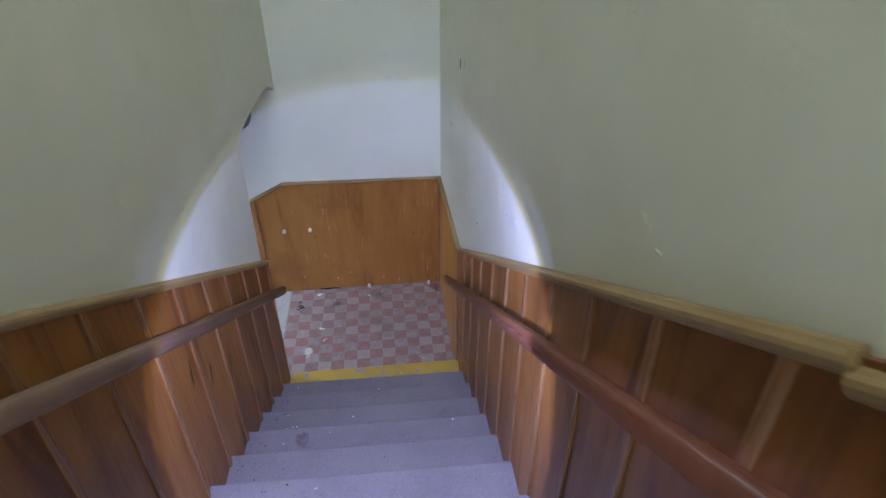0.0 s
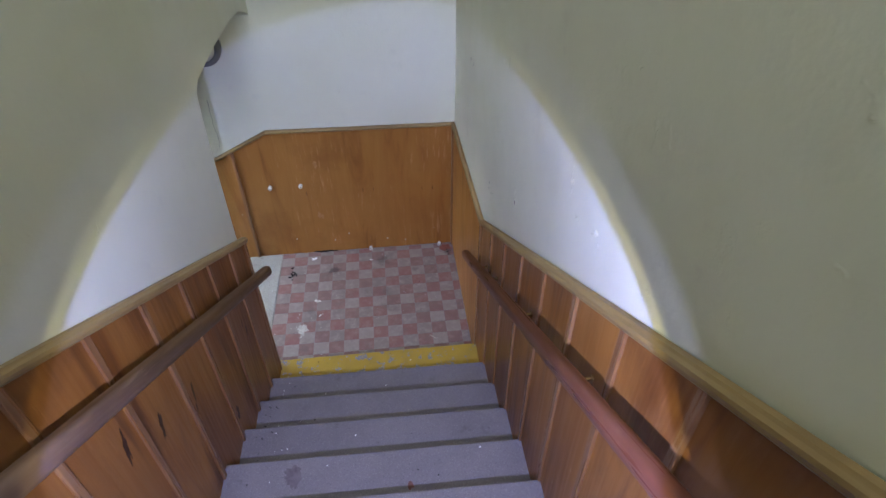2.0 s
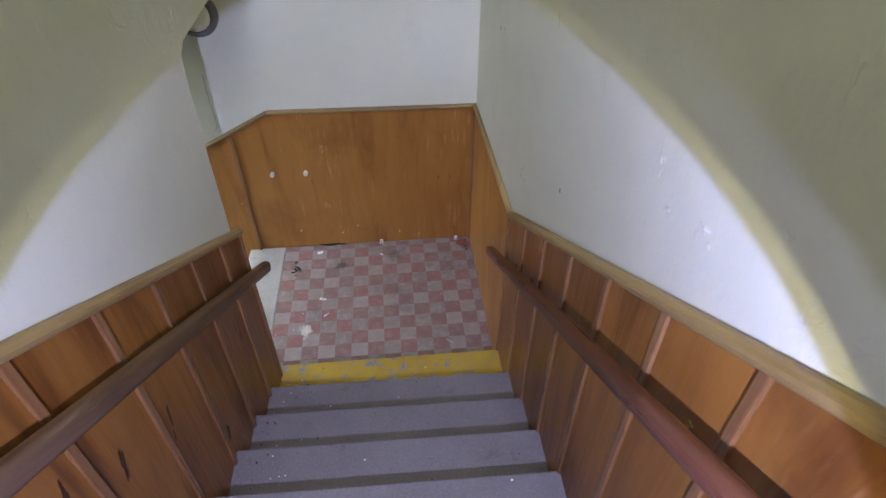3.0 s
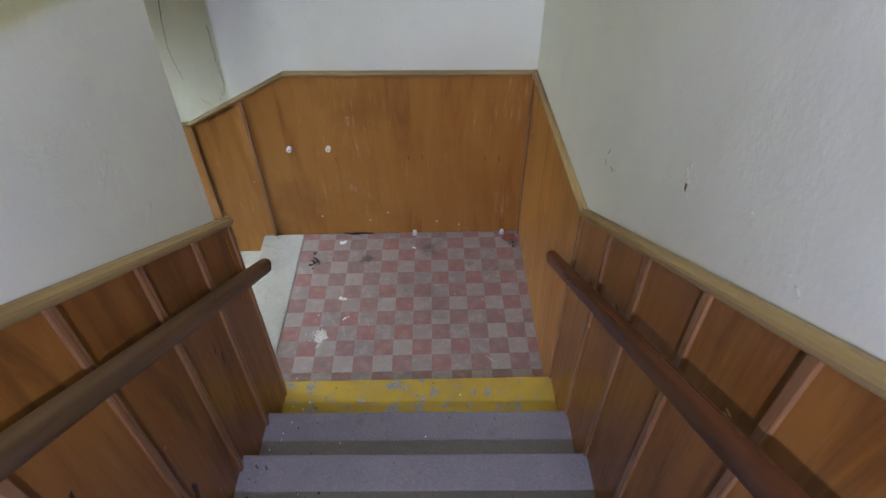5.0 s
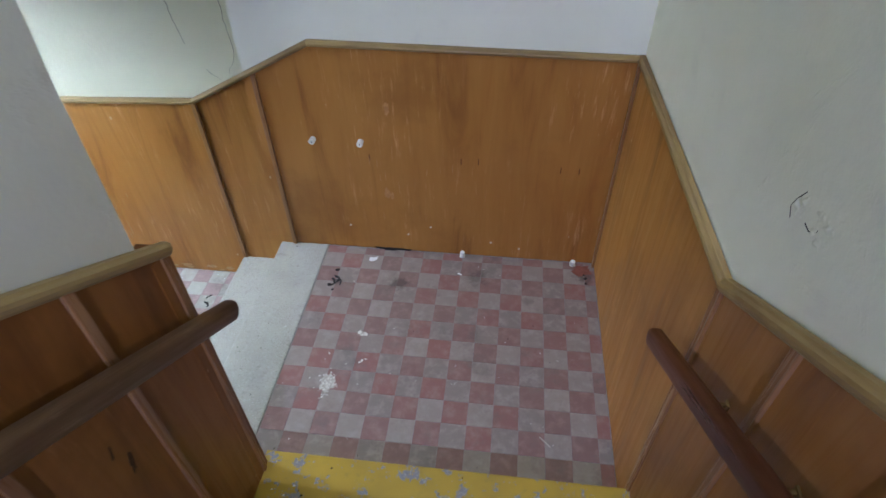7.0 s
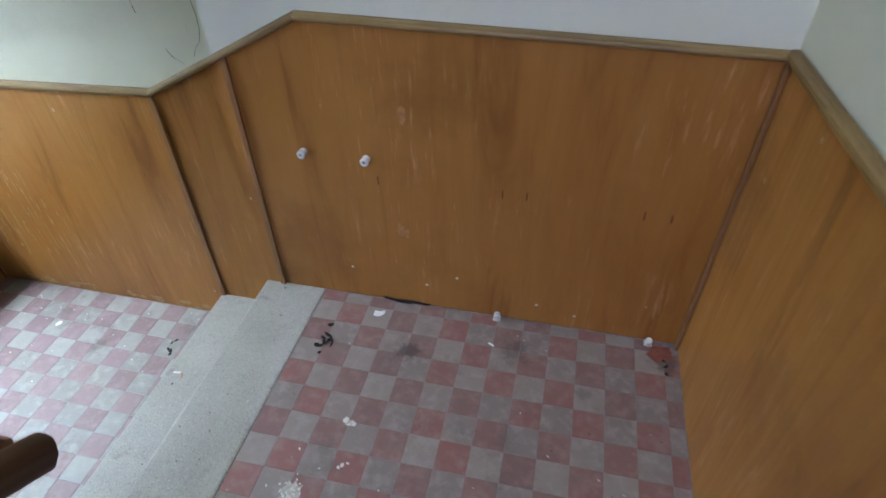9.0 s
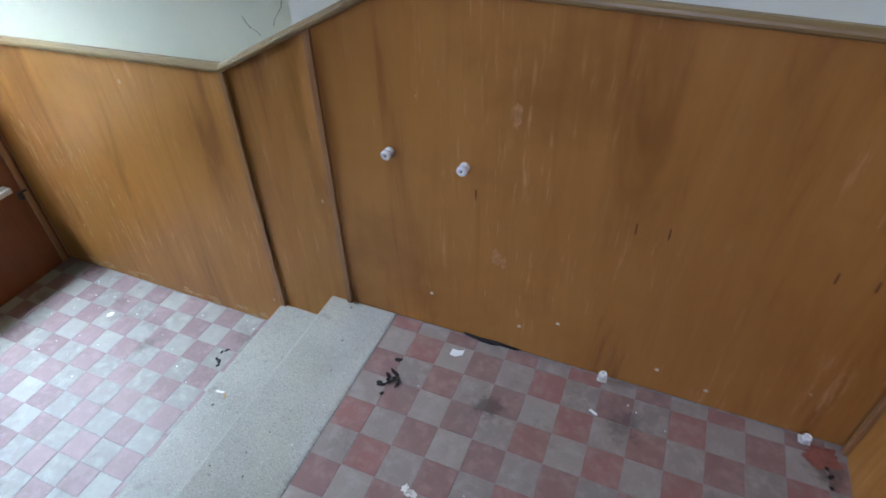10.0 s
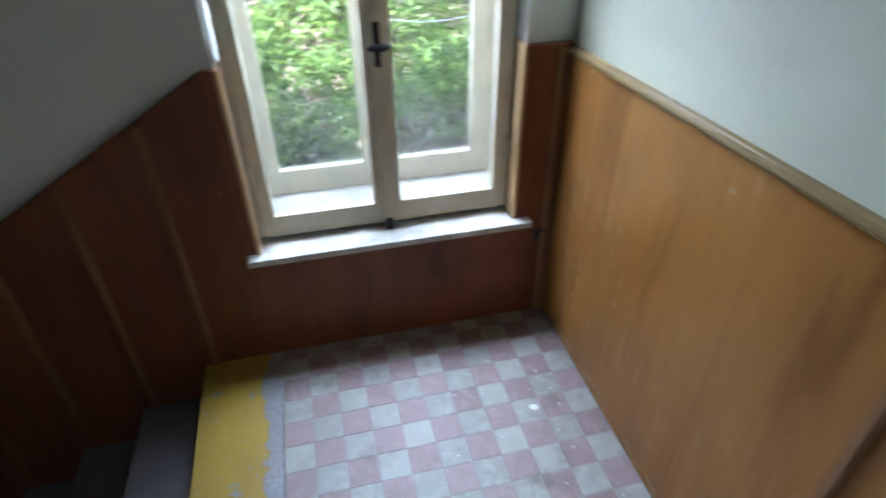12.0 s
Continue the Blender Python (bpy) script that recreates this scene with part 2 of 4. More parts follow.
PLASTER = plaster("cream_plaster", (0.685, 0.68, 0.54))
PLASTER_WINDOW = plaster("white_plaster", (0.72, 0.72, 0.68))
PLY = wood("varnished_plywood", (0.16, 0.062, 0.012), (0.315, 0.135, 0.023), (0.40, 0.188, 0.037), 2, 0.36, 5, 1.0)
PLY_STAIR = wood("varnished_stair_board", (0.060, 0.019, 0.006), (0.185, 0.068, 0.013), (0.340, 0.150, 0.027), 2, 0.34, 4, 0.35)
# Darker reddish copy of the plywood, with the backlit wall's shade put in.
PLY_RED_SHADED = wood("shaded_reddish_plywood", (0.08, 0.022, 0.009), (0.16, 0.050, 0.017), (0.22, 0.074, 0.025), 2, 0.38, 4, 0.20)
LATH = wood("lath_wood", (0.11, 0.050, 0.017), (0.22, 0.105, 0.037), (0.31, 0.165, 0.068), 2, 0.26, 3, 0.2)
# The paleness is the window light on the reveals, put into the colour.
REVEAL = wood("daylit_reveal_wood", (0.28, 0.15, 0.06), (0.46, 0.28, 0.12), (0.55, 0.36, 0.17), 2, 0.35, 3, 0.1)
CAP_WOOD = wood("cap_moulding_wood", (0.13, 0.076, 0.022), (0.255, 0.167, 0.056), (0.35, 0.245, 0.092), 0, 0.40, 4, 0.25)
RAIL_LEFT_WOOD = wood("worn_handrail_wood", (0.038, 0.021, 0.012), (0.135, 0.076, 0.044), (0.27, 0.170, 0.100), 0, 0.42, 3, 0.85)
RAIL_WOOD = wood("red_brown_handrail_wood", (0.040, 0.013, 0.008), (0.12, 0.038, 0.021), (0.19, 0.072, 0.038), 0, 0.30, 5, 0.40)
STEP_STONE = terrazzo_plain("grey_terrazzo", (0.195, 0.176, 0.178), (0.085, 0.08, 0.08), (0.30, 0.285, 0.275))
BEIGE_STONE = terrazzo_plain("beige_terrazzo", (0.39, 0.375, 0.32), (0.13, 0.12, 0.10), (0.54, 0.52, 0.46))
YELLOW = yellow_paint("worn_yellow_paint", (0.26, 0.255, 0.265))
YELLOW_EDGE = yellow_paint("yellow_painted_edge", (0.30, 0.295, 0.30), -1.150)
TILE_RED = tile("red_tile", (0.235, 0.112, 0.092), (0.195, 0.122, 0.105), (0.29, 0.19, 0.165))
TILE_GREY = tile("grey_tile", (0.272, 0.232, 0.195), (0.21, 0.176, 0.150), (0.33, 0.288, 0.25))
TILE_PINK = tile("pink_tile", (0.295, 0.215, 0.208), (0.245, 0.175, 0.170), (0.37, 0.28, 0.265))
TILE_PALE = tile("pale_tile", (0.36, 0.35, 0.305), (0.28, 0.27, 0.235), (0.42, 0.41, 0.36))
GROUT = simple("grout", (0.30, 0.28, 0.26), 0.85, 0, 0.4, 40)
PORCELAIN = simple("white_porcelain", (0.78, 0.76, 0.70), 0.22, 0, 0.12)
DARK_METAL = simple("dark_metal", (0.045, 0.045, 0.048), 0.45, 0.7)
BRASS = simple("dull_brass", (0.30, 0.21, 0.09), 0.45, 1.0)
FRAME_PAINT = simple("cream_window_paint", (0.66, 0.60, 0.44), 0.42, 0, 0.16, 9)
SILL_PAINT = simple("dirty_white_sill_paint", (0.68, 0.65, 0.58), 0.5, 0, 0.35, 14)
GLASS = glass("dusty_glass")
CRACK = simple("crack_shadow", (0.05, 0.045, 0.035), 0.9)
SOOT = simple("black_soot", (0.018, 0.016, 0.015), 0.85)
PAPER = simple("white_paper", (0.80, 0.80, 0.78), 0.7, 0, 0.06)
CRUMB = simple("plaster_crumb", (0.70, 0.68, 0.60), 0.85, 0, 0.2)
FILTER_TAN = simple("tan_filter", (0.50, 0.30, 0.13), 0.7)
STRAW = simple("pale_straw", (0.60, 0.55, 0.45), 0.6)
LAMP_GREY = simple("grey_lamp_ring", (0.16, 0.16, 0.14), 0.5)
LAMP_WHITE = simple("opal_cover", (0.62, 0.61, 0.50), 0.3, 0, 0.1)
LEAF = leaf_material("leaf_green", (0.08, 0.14, 0.03), (0.23, 0.33, 0.09))
LEAF_DARK = leaf_material("leaf_dark_green", (0.05, 0.10, 0.02), (0.14, 0.22, 0.06))
BARK = simple("bark", (0.20, 0.17, 0.11), 0.85, 0, 0.4, 12)
SOIL = simple("soil", (0.26, 0.18, 0.12), 0.95, 0, 0.5, 5)
WIRE = simple("white_wire", (0.75, 0.75, 0.75), 0.5)


# ---- building blocks ----
def mesh_of(name, bm, material, smooth=False):
    bmesh.ops.recalc_face_normals(bm, faces=bm.faces)
    me = bpy.data.meshes.new(name)
    bm.to_mesh(me)
    bm.free()
    me.materials.append(material)
    if smooth:
        for p in me.polygons:
            p.use_smooth = True
    return me


def top(name, bm, material, label="", category="", group="", kind="", smooth=False):
    return tagged(new(name, mesh_of(name, bm, material, smooth)), label, category, group, kind)


def part(name, bm, material, parent, label="", smooth=False):
    ob = new(name, mesh_of(name, bm, material, smooth))
    ob.parent = parent
    return tagged(ob, label)


def empty(name, label="", category="", group="", kind="", at=(0, 0, 0)):
    ob = new(name)
    ob.location = at
    return tagged(ob, label, category, group, kind)


def box(bm, lo, hi, bevel=0.0):
    m = Matrix.Translation([(a + b) / 2 for a, b in zip(lo, hi)]) @ Matrix.Diagonal((*[b - a for a, b in zip(lo, hi)], 1))
    verts = bmesh.ops.create_cube(bm, size=1, matrix=m)["verts"]
    if bevel:
        edges = list({e for v in verts for e in v.link_edges})
        bmesh.ops.bevel(bm, geom=edges, offset=bevel, segments=2, affect="EDGES", profile=0.6)
    return bm


def boxes(*pairs, bevel=0.0):
    bm = bmesh.new()
    for lo, hi in pairs:
        box(bm, lo, hi, bevel)
    return bm


def prism(points, low, high, axis, bevel=0.0):
    """The outline points, in the two axes other than axis, drawn out from low to high along axis."""
    bm = bmesh.new()

    def place(p, d):
        return {0: (d, p[0], p[1]), 1: (p[0], d, p[1]), 2: (p[0], p[1], d)}[axis]

    rings = [[bm.verts.new(place(p, d)) for p in points] for d in (low, high)]
    bm.faces.new(rings[0]), bm.faces.new(reversed(rings[1]))
    for i in range(len(points)):
        j = (i + 1) % len(points)
        bm.faces.new((rings[0][j], rings[0][i], rings[1][i], rings[1][j]))
    if bevel:
        bmesh.ops.bevel(bm, geom=list(bm.edges), offset=bevel, segments=2, affect="EDGES", profile=0.6)
    return bm


def lathe(profile, steps=28):
    """A solid of revolution about local z: profile of (radius, height)."""
    bm = bmesh.new()
    rings = []
    for r, h in profile:
        rings.append([bm.verts.new((r * math.cos(2 * math.pi * k / steps), r * math.sin(2 * math.pi * k / steps), h)) for k in range(steps)])
    for a, b in zip(rings, rings[1:]):
        for k in range(steps):
            bm.faces.new((a[k], a[(k + 1) % steps], b[(k + 1) % steps], b[k]))
    bm.faces.new(reversed(rings[0])), bm.faces.new(rings[-1])
    return bm


def bar(a, b, outline, name, material, parent, label=""):
    """A straight bar from a to b with the cross-section outline (sideways, up); its local x runs along it."""
    a, b = Vector(a), Vector(b)
    length, along = (b - a).length, (b - a).normalized()
    side = Vector((0, 0, 1)).cross(along)
    side = side.normalized() if side.length > 1e-4 else Vector((0, 1, 0))
    up = along.cross(side)
    bm = prism(outline, 0, length, 0)
    edge = [e for e in bm.edges if abs(e.verts[0].co.x - e.verts[1].co.x) < 1e-6]
    bmesh.ops.bevel(bm, geom=edge, offset=0.003, segments=2, affect="EDGES")
    m = Matrix((along, side, up)).transposed().to_4x4()
    m.translation = a
    me = mesh_of(name, bm, material)
    ob = new(name, me)
    ob.parent = parent
    ob.matrix_basis = m
    return tagged(ob, label)


# ---- plan ----
RISE, RUN = 0.171, 0.2825
NOSE = -1.288                  # the lowest step's front edge
LOW = -0.285                   # the lower landing's floor
STEPS = 14
SPINE = -1.305                 # plaster face of the wall between the flights
SPINE_BACK = -1.372
WINDOW_WALL = -3.24
UPPER = RISE * STEPS


def stair(y):
    """Height of the pitch line through the nosings of the upper flight."""
    return RISE + (NOSE - y) * RISE / RUN


# ---- walls and ceilings ----
top("wall_right", boxes(((0.016, -9.8, -3.2), (0.25, 0.25, 7.4))), PLASTER, "cream plaster stair wall with peeling paint", "wall", kind="structure")
top("wall_far", boxes(((-3.6, 0.016, -3.2), (0.016, 0.25, 7.4))), PLASTER, "cream plaster end wall with thin cracks", "wall", kind="structure")
spine = [(-9.6, -3.2), (-1.415, -3.2), (-1.408, 1.3), (-1.396, 1.68), (-1.375, 1.95), (-1.355, 2.08), (-1.29, 2.112), (-0.9, 2.118), (-0.5, 2.105), (-0.25, 2.075), (-0.08, 2.02), (0.016, 1.97), (0.016, 7.4), (-9.6, 7.4)]
top("wall_spine", prism(spine, SPINE_BACK, SPINE, 0), PLASTER, "cream plaster wall between the two flights with an opening", "wall", kind="structure")
WY0, WY1, WZ0, WZ1 = -1.085, -0.150, 0.164, 1.75
top("wall_window", boxes(((-3.6, -9.6, -3.2), (-3.254, WY0, 7.4)), ((-3.6, WY1, -3.2), (-3.254, 0.016, 7.4)), ((-3.6, WY0, -3.2), (-3.254, WY1, WZ0)), ((-3.6, WY0, WZ1), (-3.254, WY1, 7.4))), PLASTER_WINDOW, "white plaster outer wall round the window", "wall", kind="structure")
top("wall_back", boxes(((-3.6, -9.8, -3.2), (0.016, -9.6, 3.2)), ((-3.6, -9.8, 3.2), (-1.25, -9.6, 7.4)), ((-0.05, -9.8, 3.2), (0.016, -9.6, 7.4)), ((-1.25, -9.8, 5.0), (-0.05, -9.6, 7.4))), PLASTER, "cream plaster wall behind the upper landing", "wall", kind="structure")
top("ceiling", boxes(((-3.6, -9.8, 7.4), (0.25, 0.25, 7.6))), PLASTER_WINDOW, "white plaster ceiling of the stairwell", "ceiling", kind="structure")
top("ceiling_lower", boxes(((-3.254, -9.6, 2.55), (SPINE_BACK, 0.016, 2.75))), PLASTER_WINDOW, "white plaster ceiling over the lower landing", "ceiling", kind="structure")
top("floor_cellar", boxes(((-3.254, -9.6, -2.1), (SPINE_BACK, -1.4, -1.9))), BEIGE_STONE, "stone floor at the foot of the lower flight", "floor", kind="structure")

# Fine cracks in the end wall.
wall_far = bpy.data.objects["wall_far"]


def crack(points, width, parent):
    bm = bmesh.new()
    pts, fine = [Vector((x, 0, z)) for x, z in points], []
    for a, b in zip(pts, pts[1:]):
        n = max(2, int((b - a).length / 0.018))
        for i in range(n):
            fine.append(a.lerp(b, i / n) + Vector((random.uniform(-1, 1), 0, random.uniform(-1, 1))) * 0.004)
    fine.append(pts[-1])
    for i in range(len(fine) - 1):
        w0, w1 = (width * random.uniform(0.4, 1) * (1 - 0.7 * k / len(fine)) for k in (i, i + 1))
        a, b = fine[i], fine[i + 1]
        vs = [bm.verts.new((p.x + dx, 0.0155, p.z)) for p, dx in ((a, -w0 / 2), (a, w0 / 2), (b, w1 / 2), (b, -w1 / 2))]
        face = bm.faces.new(vs)
        out = bmesh.ops.extrude_face_region(bm, geom=[face])
        bmesh.ops.translate(bm, verts=[v for v in out["geom"] if isinstance(v, bmesh.types.BMVert)], vec=(0, 0.004, 0))
    part("crack", bm, CRACK, parent, "thin dark crack in the plaster")


crack([(-1.90, 1.75), (-1.905, 1.56), (-1.93, 1.41), (-1.94, 1.30), (-1.93, 1.19), (-1.915, 1.12)], 0.0062, wall_far)
crack([(-1.70, 1.42), (-1.71, 1.25), (-1.70, 1.11), (-1.715, 1.05), (-1.75, 0.995)], 0.0036, wall_far)
crack([(-1.85, 1.01), (-1.83, 0.985), (-1.80, 0.965)], 0.0034, wall_far)

# ---- stairs and floors ----
def step_mesh(width_low, width_high, run, rise, material, extra=0.0):
    """One stone step: its front edge runs along x at y = 0, its tread is at z = 0 and reaches back to -run."""
    nose = [(-0.018, -0.042), (-0.004, -0.040), (0.0, -0.034), (0.0, -0.008), (-0.003, -0.002), (-0.009, 0.0)]
    outline = nose + [(-run - 0.02 - extra, 0.0), (-run - 0.02 - extra, -rise - 0.25), (-0.02, -rise - 0.04)]
    return mesh_of("step", prism(outline, width_low, width_high, 0), material)


flight = empty("stairs_upper", "grey terrazzo stair flight with chipped yellow lowest step", "stairs", kind="structure")
grey, yellow = step_mesh(SPINE, 0.016, RUN, RISE, STEP_STONE), step_mesh(SPINE, 0.016, RUN, RISE, YELLOW)
last = step_mesh(SPINE, 0.016, RUN, RISE, STEP_STONE, 4.75)
for i in range(1, STEPS + 1):
    ob = new("step", yellow if i == 1 else last if i == STEPS else grey)
    # the treads lie a little askew between the walls
    ob.matrix_basis = pose(0, NOSE - 0.2835 * (i - 1) - (0.014 if i > 1 else 0), RISE * i, 0, 0, -0.9 if i > 1 else 0)
    ob.parent = flight
    if i == 1:
        tagged(ob, "yellow painted lowest step with chipped paint")

lower = empty("stairs_lower", "dark terrazzo stair flight going down beside the window", "stairs", kind="structure")
LOW_NOSE = -1.370
lower_step = step_mesh(-3.254, SPINE_BACK, 0.275, RISE, STEP_STONE)
for i in range(1, 9):
    # this flight falls the other way: its steps are the same blocks turned round
    ob = new("step", lower_step)
    ob.matrix_basis = pose(-3.254 + SPINE_BACK, LOW_NOSE - 0.275 * i, LOW - RISE * i, 0, 0, 180)
    ob.parent = lower
edge = boxes(((-3.254, LOW_NOSE, LOW - 0.2), (SPINE_BACK, -1.082, LOW)), bevel=0.006)
part("landing_edge", edge, YELLOW_EDGE, lower, "stone landing edge with a ragged yellow painted band")

landing_steps = empty("steps_landing", "two beige terrazzo steps between the landings", "steps", kind="structure")
part("step", boxes(((-1.717, -1.41, -0.30), (-1.443, 0.014, 0.0)), bevel=0.010), BEIGE_STONE, landing_steps)
part("step", boxes(((-1.975, -1.355, -0.5), (-1.719, 0.014, -0.14)), bevel=0.010), BEIGE_STONE, landing_steps)

floor_landing = top("floor_landing", boxes(((-1.441, -1.40, -0.25), (0.016, 0.016, -0.0016))), GROUT, "red and grey checkered tile floor of the landing", "floor", kind="structure")
floor_lower = top("floor_lower", boxes(((-3.254, -1.080, -0.55), (-1.9, 0.016, LOW - 0.0016))), GROUT, "faded pink and pale checkered tile floor by the window", "floor", kind="structure")

# ---- wainscot ----
SKIN = 0.014


def batten(x0, x1, y0, y1, z0, z1, parent):
    return part("batten", boxes(((x0, y0, z0), (x1, y1, z1)), bevel=0.003), LATH, parent)


def cap(points, parent, side, material=CAP_WOOD, tall=1.0):
    """A moulded capping rail along the points, in lengths; side is the way into the room."""
    side = Vector(side)
    for a, b in zip(points, points[1:]):
        a, b = Vector(a), Vector(b)
        along = (b - a).normalized()
        right = Vector((0, 0, 1)).cross(along).normalized()
        s = 1 if right.dot(side) > 0 else -1
        drop = Vector((0, 0, -0.017 * tall))
        a, b = a + drop, b + drop
        outline = [(s * -0.012, -0.016), (s * 0.008, -0.016), (s * 0.014, -0.009), (s * 0.016, 0.000), (s * 0.014, 0.008), (s * 0.007, 0.013), (s * 0.003, 0.018), (s * -0.012, 0.018)]
        outline = [(u, v * tall) for u, v in outline]
        bar(a - along * 0.004, b + along * 0.004, outline, "cap", material, parent)


# Along the right wall: level over the landing, then rising with the stair.
right = empty("wainscot_right", "varnished plywood wainscot with lath battens along the stair", "wainscot", kind="structure")


def right_top(y):
    return 1.156 + 0.060 * (-y / 1.285) if y > -1.285 else 1.216 + (-1.285 - y) * 0.597


BATTENS = [-1.288] + [-1.592 - 0.2815 * k for k in range(14)]
part("panel", prism([(0.0, 0.0), (0.0, right_top(0) - 0.01), (-1.288, right_top(-1.288) - 0.01), (-1.288, 0.0)], 0.001, 0.0155, 0), PLY, right)
for a, b in zip(BATTENS, BATTENS[1:]):
    part("panel", prism([(a, stair(a) - 0.35), (a, right_top(a) - 0.01), (b, right_top(b) - 0.01), (b, stair(b) - 0.35)], 0.001, 0.0155, 0), PLY_STAIR, right)
for y in BATTENS:
    batten(-0.009, 0.003, y - 0.013, y + 0.013, stair(y) - RISE - 0.02, right_top(y) - 0.012, right)
batten(-0.012, 0.0, -0.030, -0.006, 0.0, right_top(0) - 0.012, right)
cap([(0, 0.0, right_top(0)), (0, -1.288, right_top(-1.288))], right, (-1, 0, 0))
cap([(0, -1.288, right_top(-1.288)), (0, -4.20, right_top(-4.20))], right, (-1, 0, 0))
cap([(-0.004, -4.21, right_top(-4.21) - 0.024), (-0.004, -5.2, right_top(-5.2) - 0.024)], right, (-1, 0, 0))

# Along the spine wall.
left = empty("wainscot_left", "varnished plywood wainscot with lath battens on the stair wall", "wainscot", kind="structure")
LX = SPINE + SKIN


def left_top(y):
    return 1.252 + (-1.34 - y) * 0.604


LEFT_BATTENS = [-1.345 - 0.0] + [-1.620 - 0.2840 * k for k in range(14)]
for a, b in zip(LEFT_BATTENS, LEFT_BATTENS[1:]):
    part("panel", prism([(a, max(stair(a) - 0.35, 0.0)), (a, left_top(a) - 0.01), (b, left_top(b) - 0.01), (b, stair(b) - 0.35)], SPINE + 0.0005, LX, 0), PLY_STAIR, left)
for y in LEFT_BATTENS[1:]:
    batten(LX - 0.002, LX + 0.010, y - 0.013, y + 0.013, stair(y) - RISE - 0.02, left_top(y) - 0.012, left)
batten(LX - 0.002, LX + 0.008, -1.372, -1.352, 0.15, left_top(-1.36) - 0.012, left)
part("end_panel", boxes(((SPINE - 0.06, -1.405, 0.0), (LX + 0.002, -1.333, left_top(-1.34) - 0.01)), bevel=0.003), PLY_STAIR, left)
cap([(LX, -1.335, left_top(-1.335)), (LX, -5.2, left_top(-5.2))], left, (1, 0, 0))

# Along the end wall: high, sloping down, low.
far = empty("wainscot_far", "scuffed varnished plywood wainscot along the end wall", "wainscot", kind="structure")
B1, B2 = -1.634, -1.960
FAR_TOP = [(0.0, 1.150), (-1.363, 1.166), (-1.960, 0.866), (WINDOW_WALL, 0.816)]


def far_top(x):
    for (a, za), (b, zb) in zip(FAR_TOP, FAR_TOP[1:]):
        if x >= b - 1e-6:
            return -0.01 + za + (zb - za) * (x - a) / (b - a)
    return FAR_TOP[-1][1] - 0.01


part("panel", prism([(0.001, 0.004), (0.001, far_top(0)), (-1.363, far_top(-1.363)), (B1, far_top(B1)), (B1, 0.004)], 0.001, 0.0155, 1), PLY, far)
part("panel", prism([(B1, -0.02), (B1, far_top(B1)), (B2, far_top(B2)), (B2, -0.16), (-1.72, -0.16), (-1.72, -0.02)], 0.001, 0.0155, 1), PLY, far)
part("panel", prism([(B2, -0.16), (B2, far_top(B2)), (WINDOW_WALL, far_top(WINDOW_WALL)), (WINDOW_WALL, LOW + 0.004), (B2, LOW + 0.004)], 0.001, 0.0155, 1), PLY, far)
batten(B1 - 0.011, B1 + 0.011, -0.010, 0.003, 0.0, far_top(B1) - 0.008, far)
batten(B2 - 0.011, B2 + 0.011, -0.010, 0.003, -0.14, far_top(B2) - 0.008, far)
cap([(x, 0, z) for x, z in FAR_TOP], far, (0, -1, 0), tall=0.72)

# Along the window wall.
window_side = empty("wainscot_window", "reddish plywood wainscot below and beside the window, shade put into its colour", "wainscot", kind="structure")
WX = WINDOW_WALL
WTOP = 0.822
part("panel", prism([(-0.001, LOW), (-0.001, WTOP), (WY1, WTOP), (WY1, WZ0), (WY0, WZ0), (WY0, WTOP), (-1.12, WTOP), (-1.12, LOW)], WX - 0.0135, WX, 0), PLY_RED_SHADED, window_side)


def window_top(y):
    return WTOP + 0.0 if y > -1.12 else WTOP + (y + 1.12) * 0.60


LOW_BATTENS = [-1.12, -1.327, -1.595, -1.87, -2.145, -2.42, -2.695, -2.97]
for a, b in zip(LOW_BATTENS, LOW_BATTENS[1:]):
    part("panel", prism([(a, LOW - 0.5 if a < -1.2 else LOW), (a, window_top(a)), (b, window_top(b)), (b, window_top(b) - 1.6)], WX - 0.0135, WX, 0), PLY_RED_SHADED, window_side)
for y in LOW_BATTENS[1:]:
    batten(WX - 0.002, WX + 0.010, y - 0.012, y + 0.012, window_top(y) - 1.35, window_top(y) - 0.01, window_side)
batten(WX - 0.002, WX + 0.010, -0.040, -0.018, LOW, WTOP - 0.01, window_side)
thin = [(-0.010, -0.008), (0.012, -0.008), (0.014, 0.0), (0.012, 0.006), (-0.010, 0.006)]
bar((WX, 0.0, WTOP), (WX, WY1, WTOP), thin, "cap", PLY_RED_SHADED, window_side)
bar((WX, WY0, WTOP), (WX, -1.12, WTOP), thin, "cap", PLY_RED_SHADED, window_side)
bar((WX, -1.12, WTOP), (WX, -2.97, window_top(-2.97)), thin, "cap", PLY_RED_SHADED, window_side)
# boards that line the reveals of the window
part("reveal_board", boxes(((-3.325, WY1 - 0.012, WZ0 + 0.02), (WX + 0.006, WY1 + 0.001, WTOP + 0.006)), bevel=0.002), REVEAL, window_side, "lath lining the window reveal, window light put into its pale colour")
part("reveal_board", boxes(((-3.325, WY0 - 0.001, WZ0 + 0.02), (WX + 0.006, WY0 + 0.012, WTOP + 0.006)), bevel=0.002), REVEAL, window_side, "lath lining the window reveal, window light put into its pale colour")

# ---- window ----
window = empty("window_1", "cream painted double casement window with dusty panes", "window", kind="structure", at=(0, 0, 0))


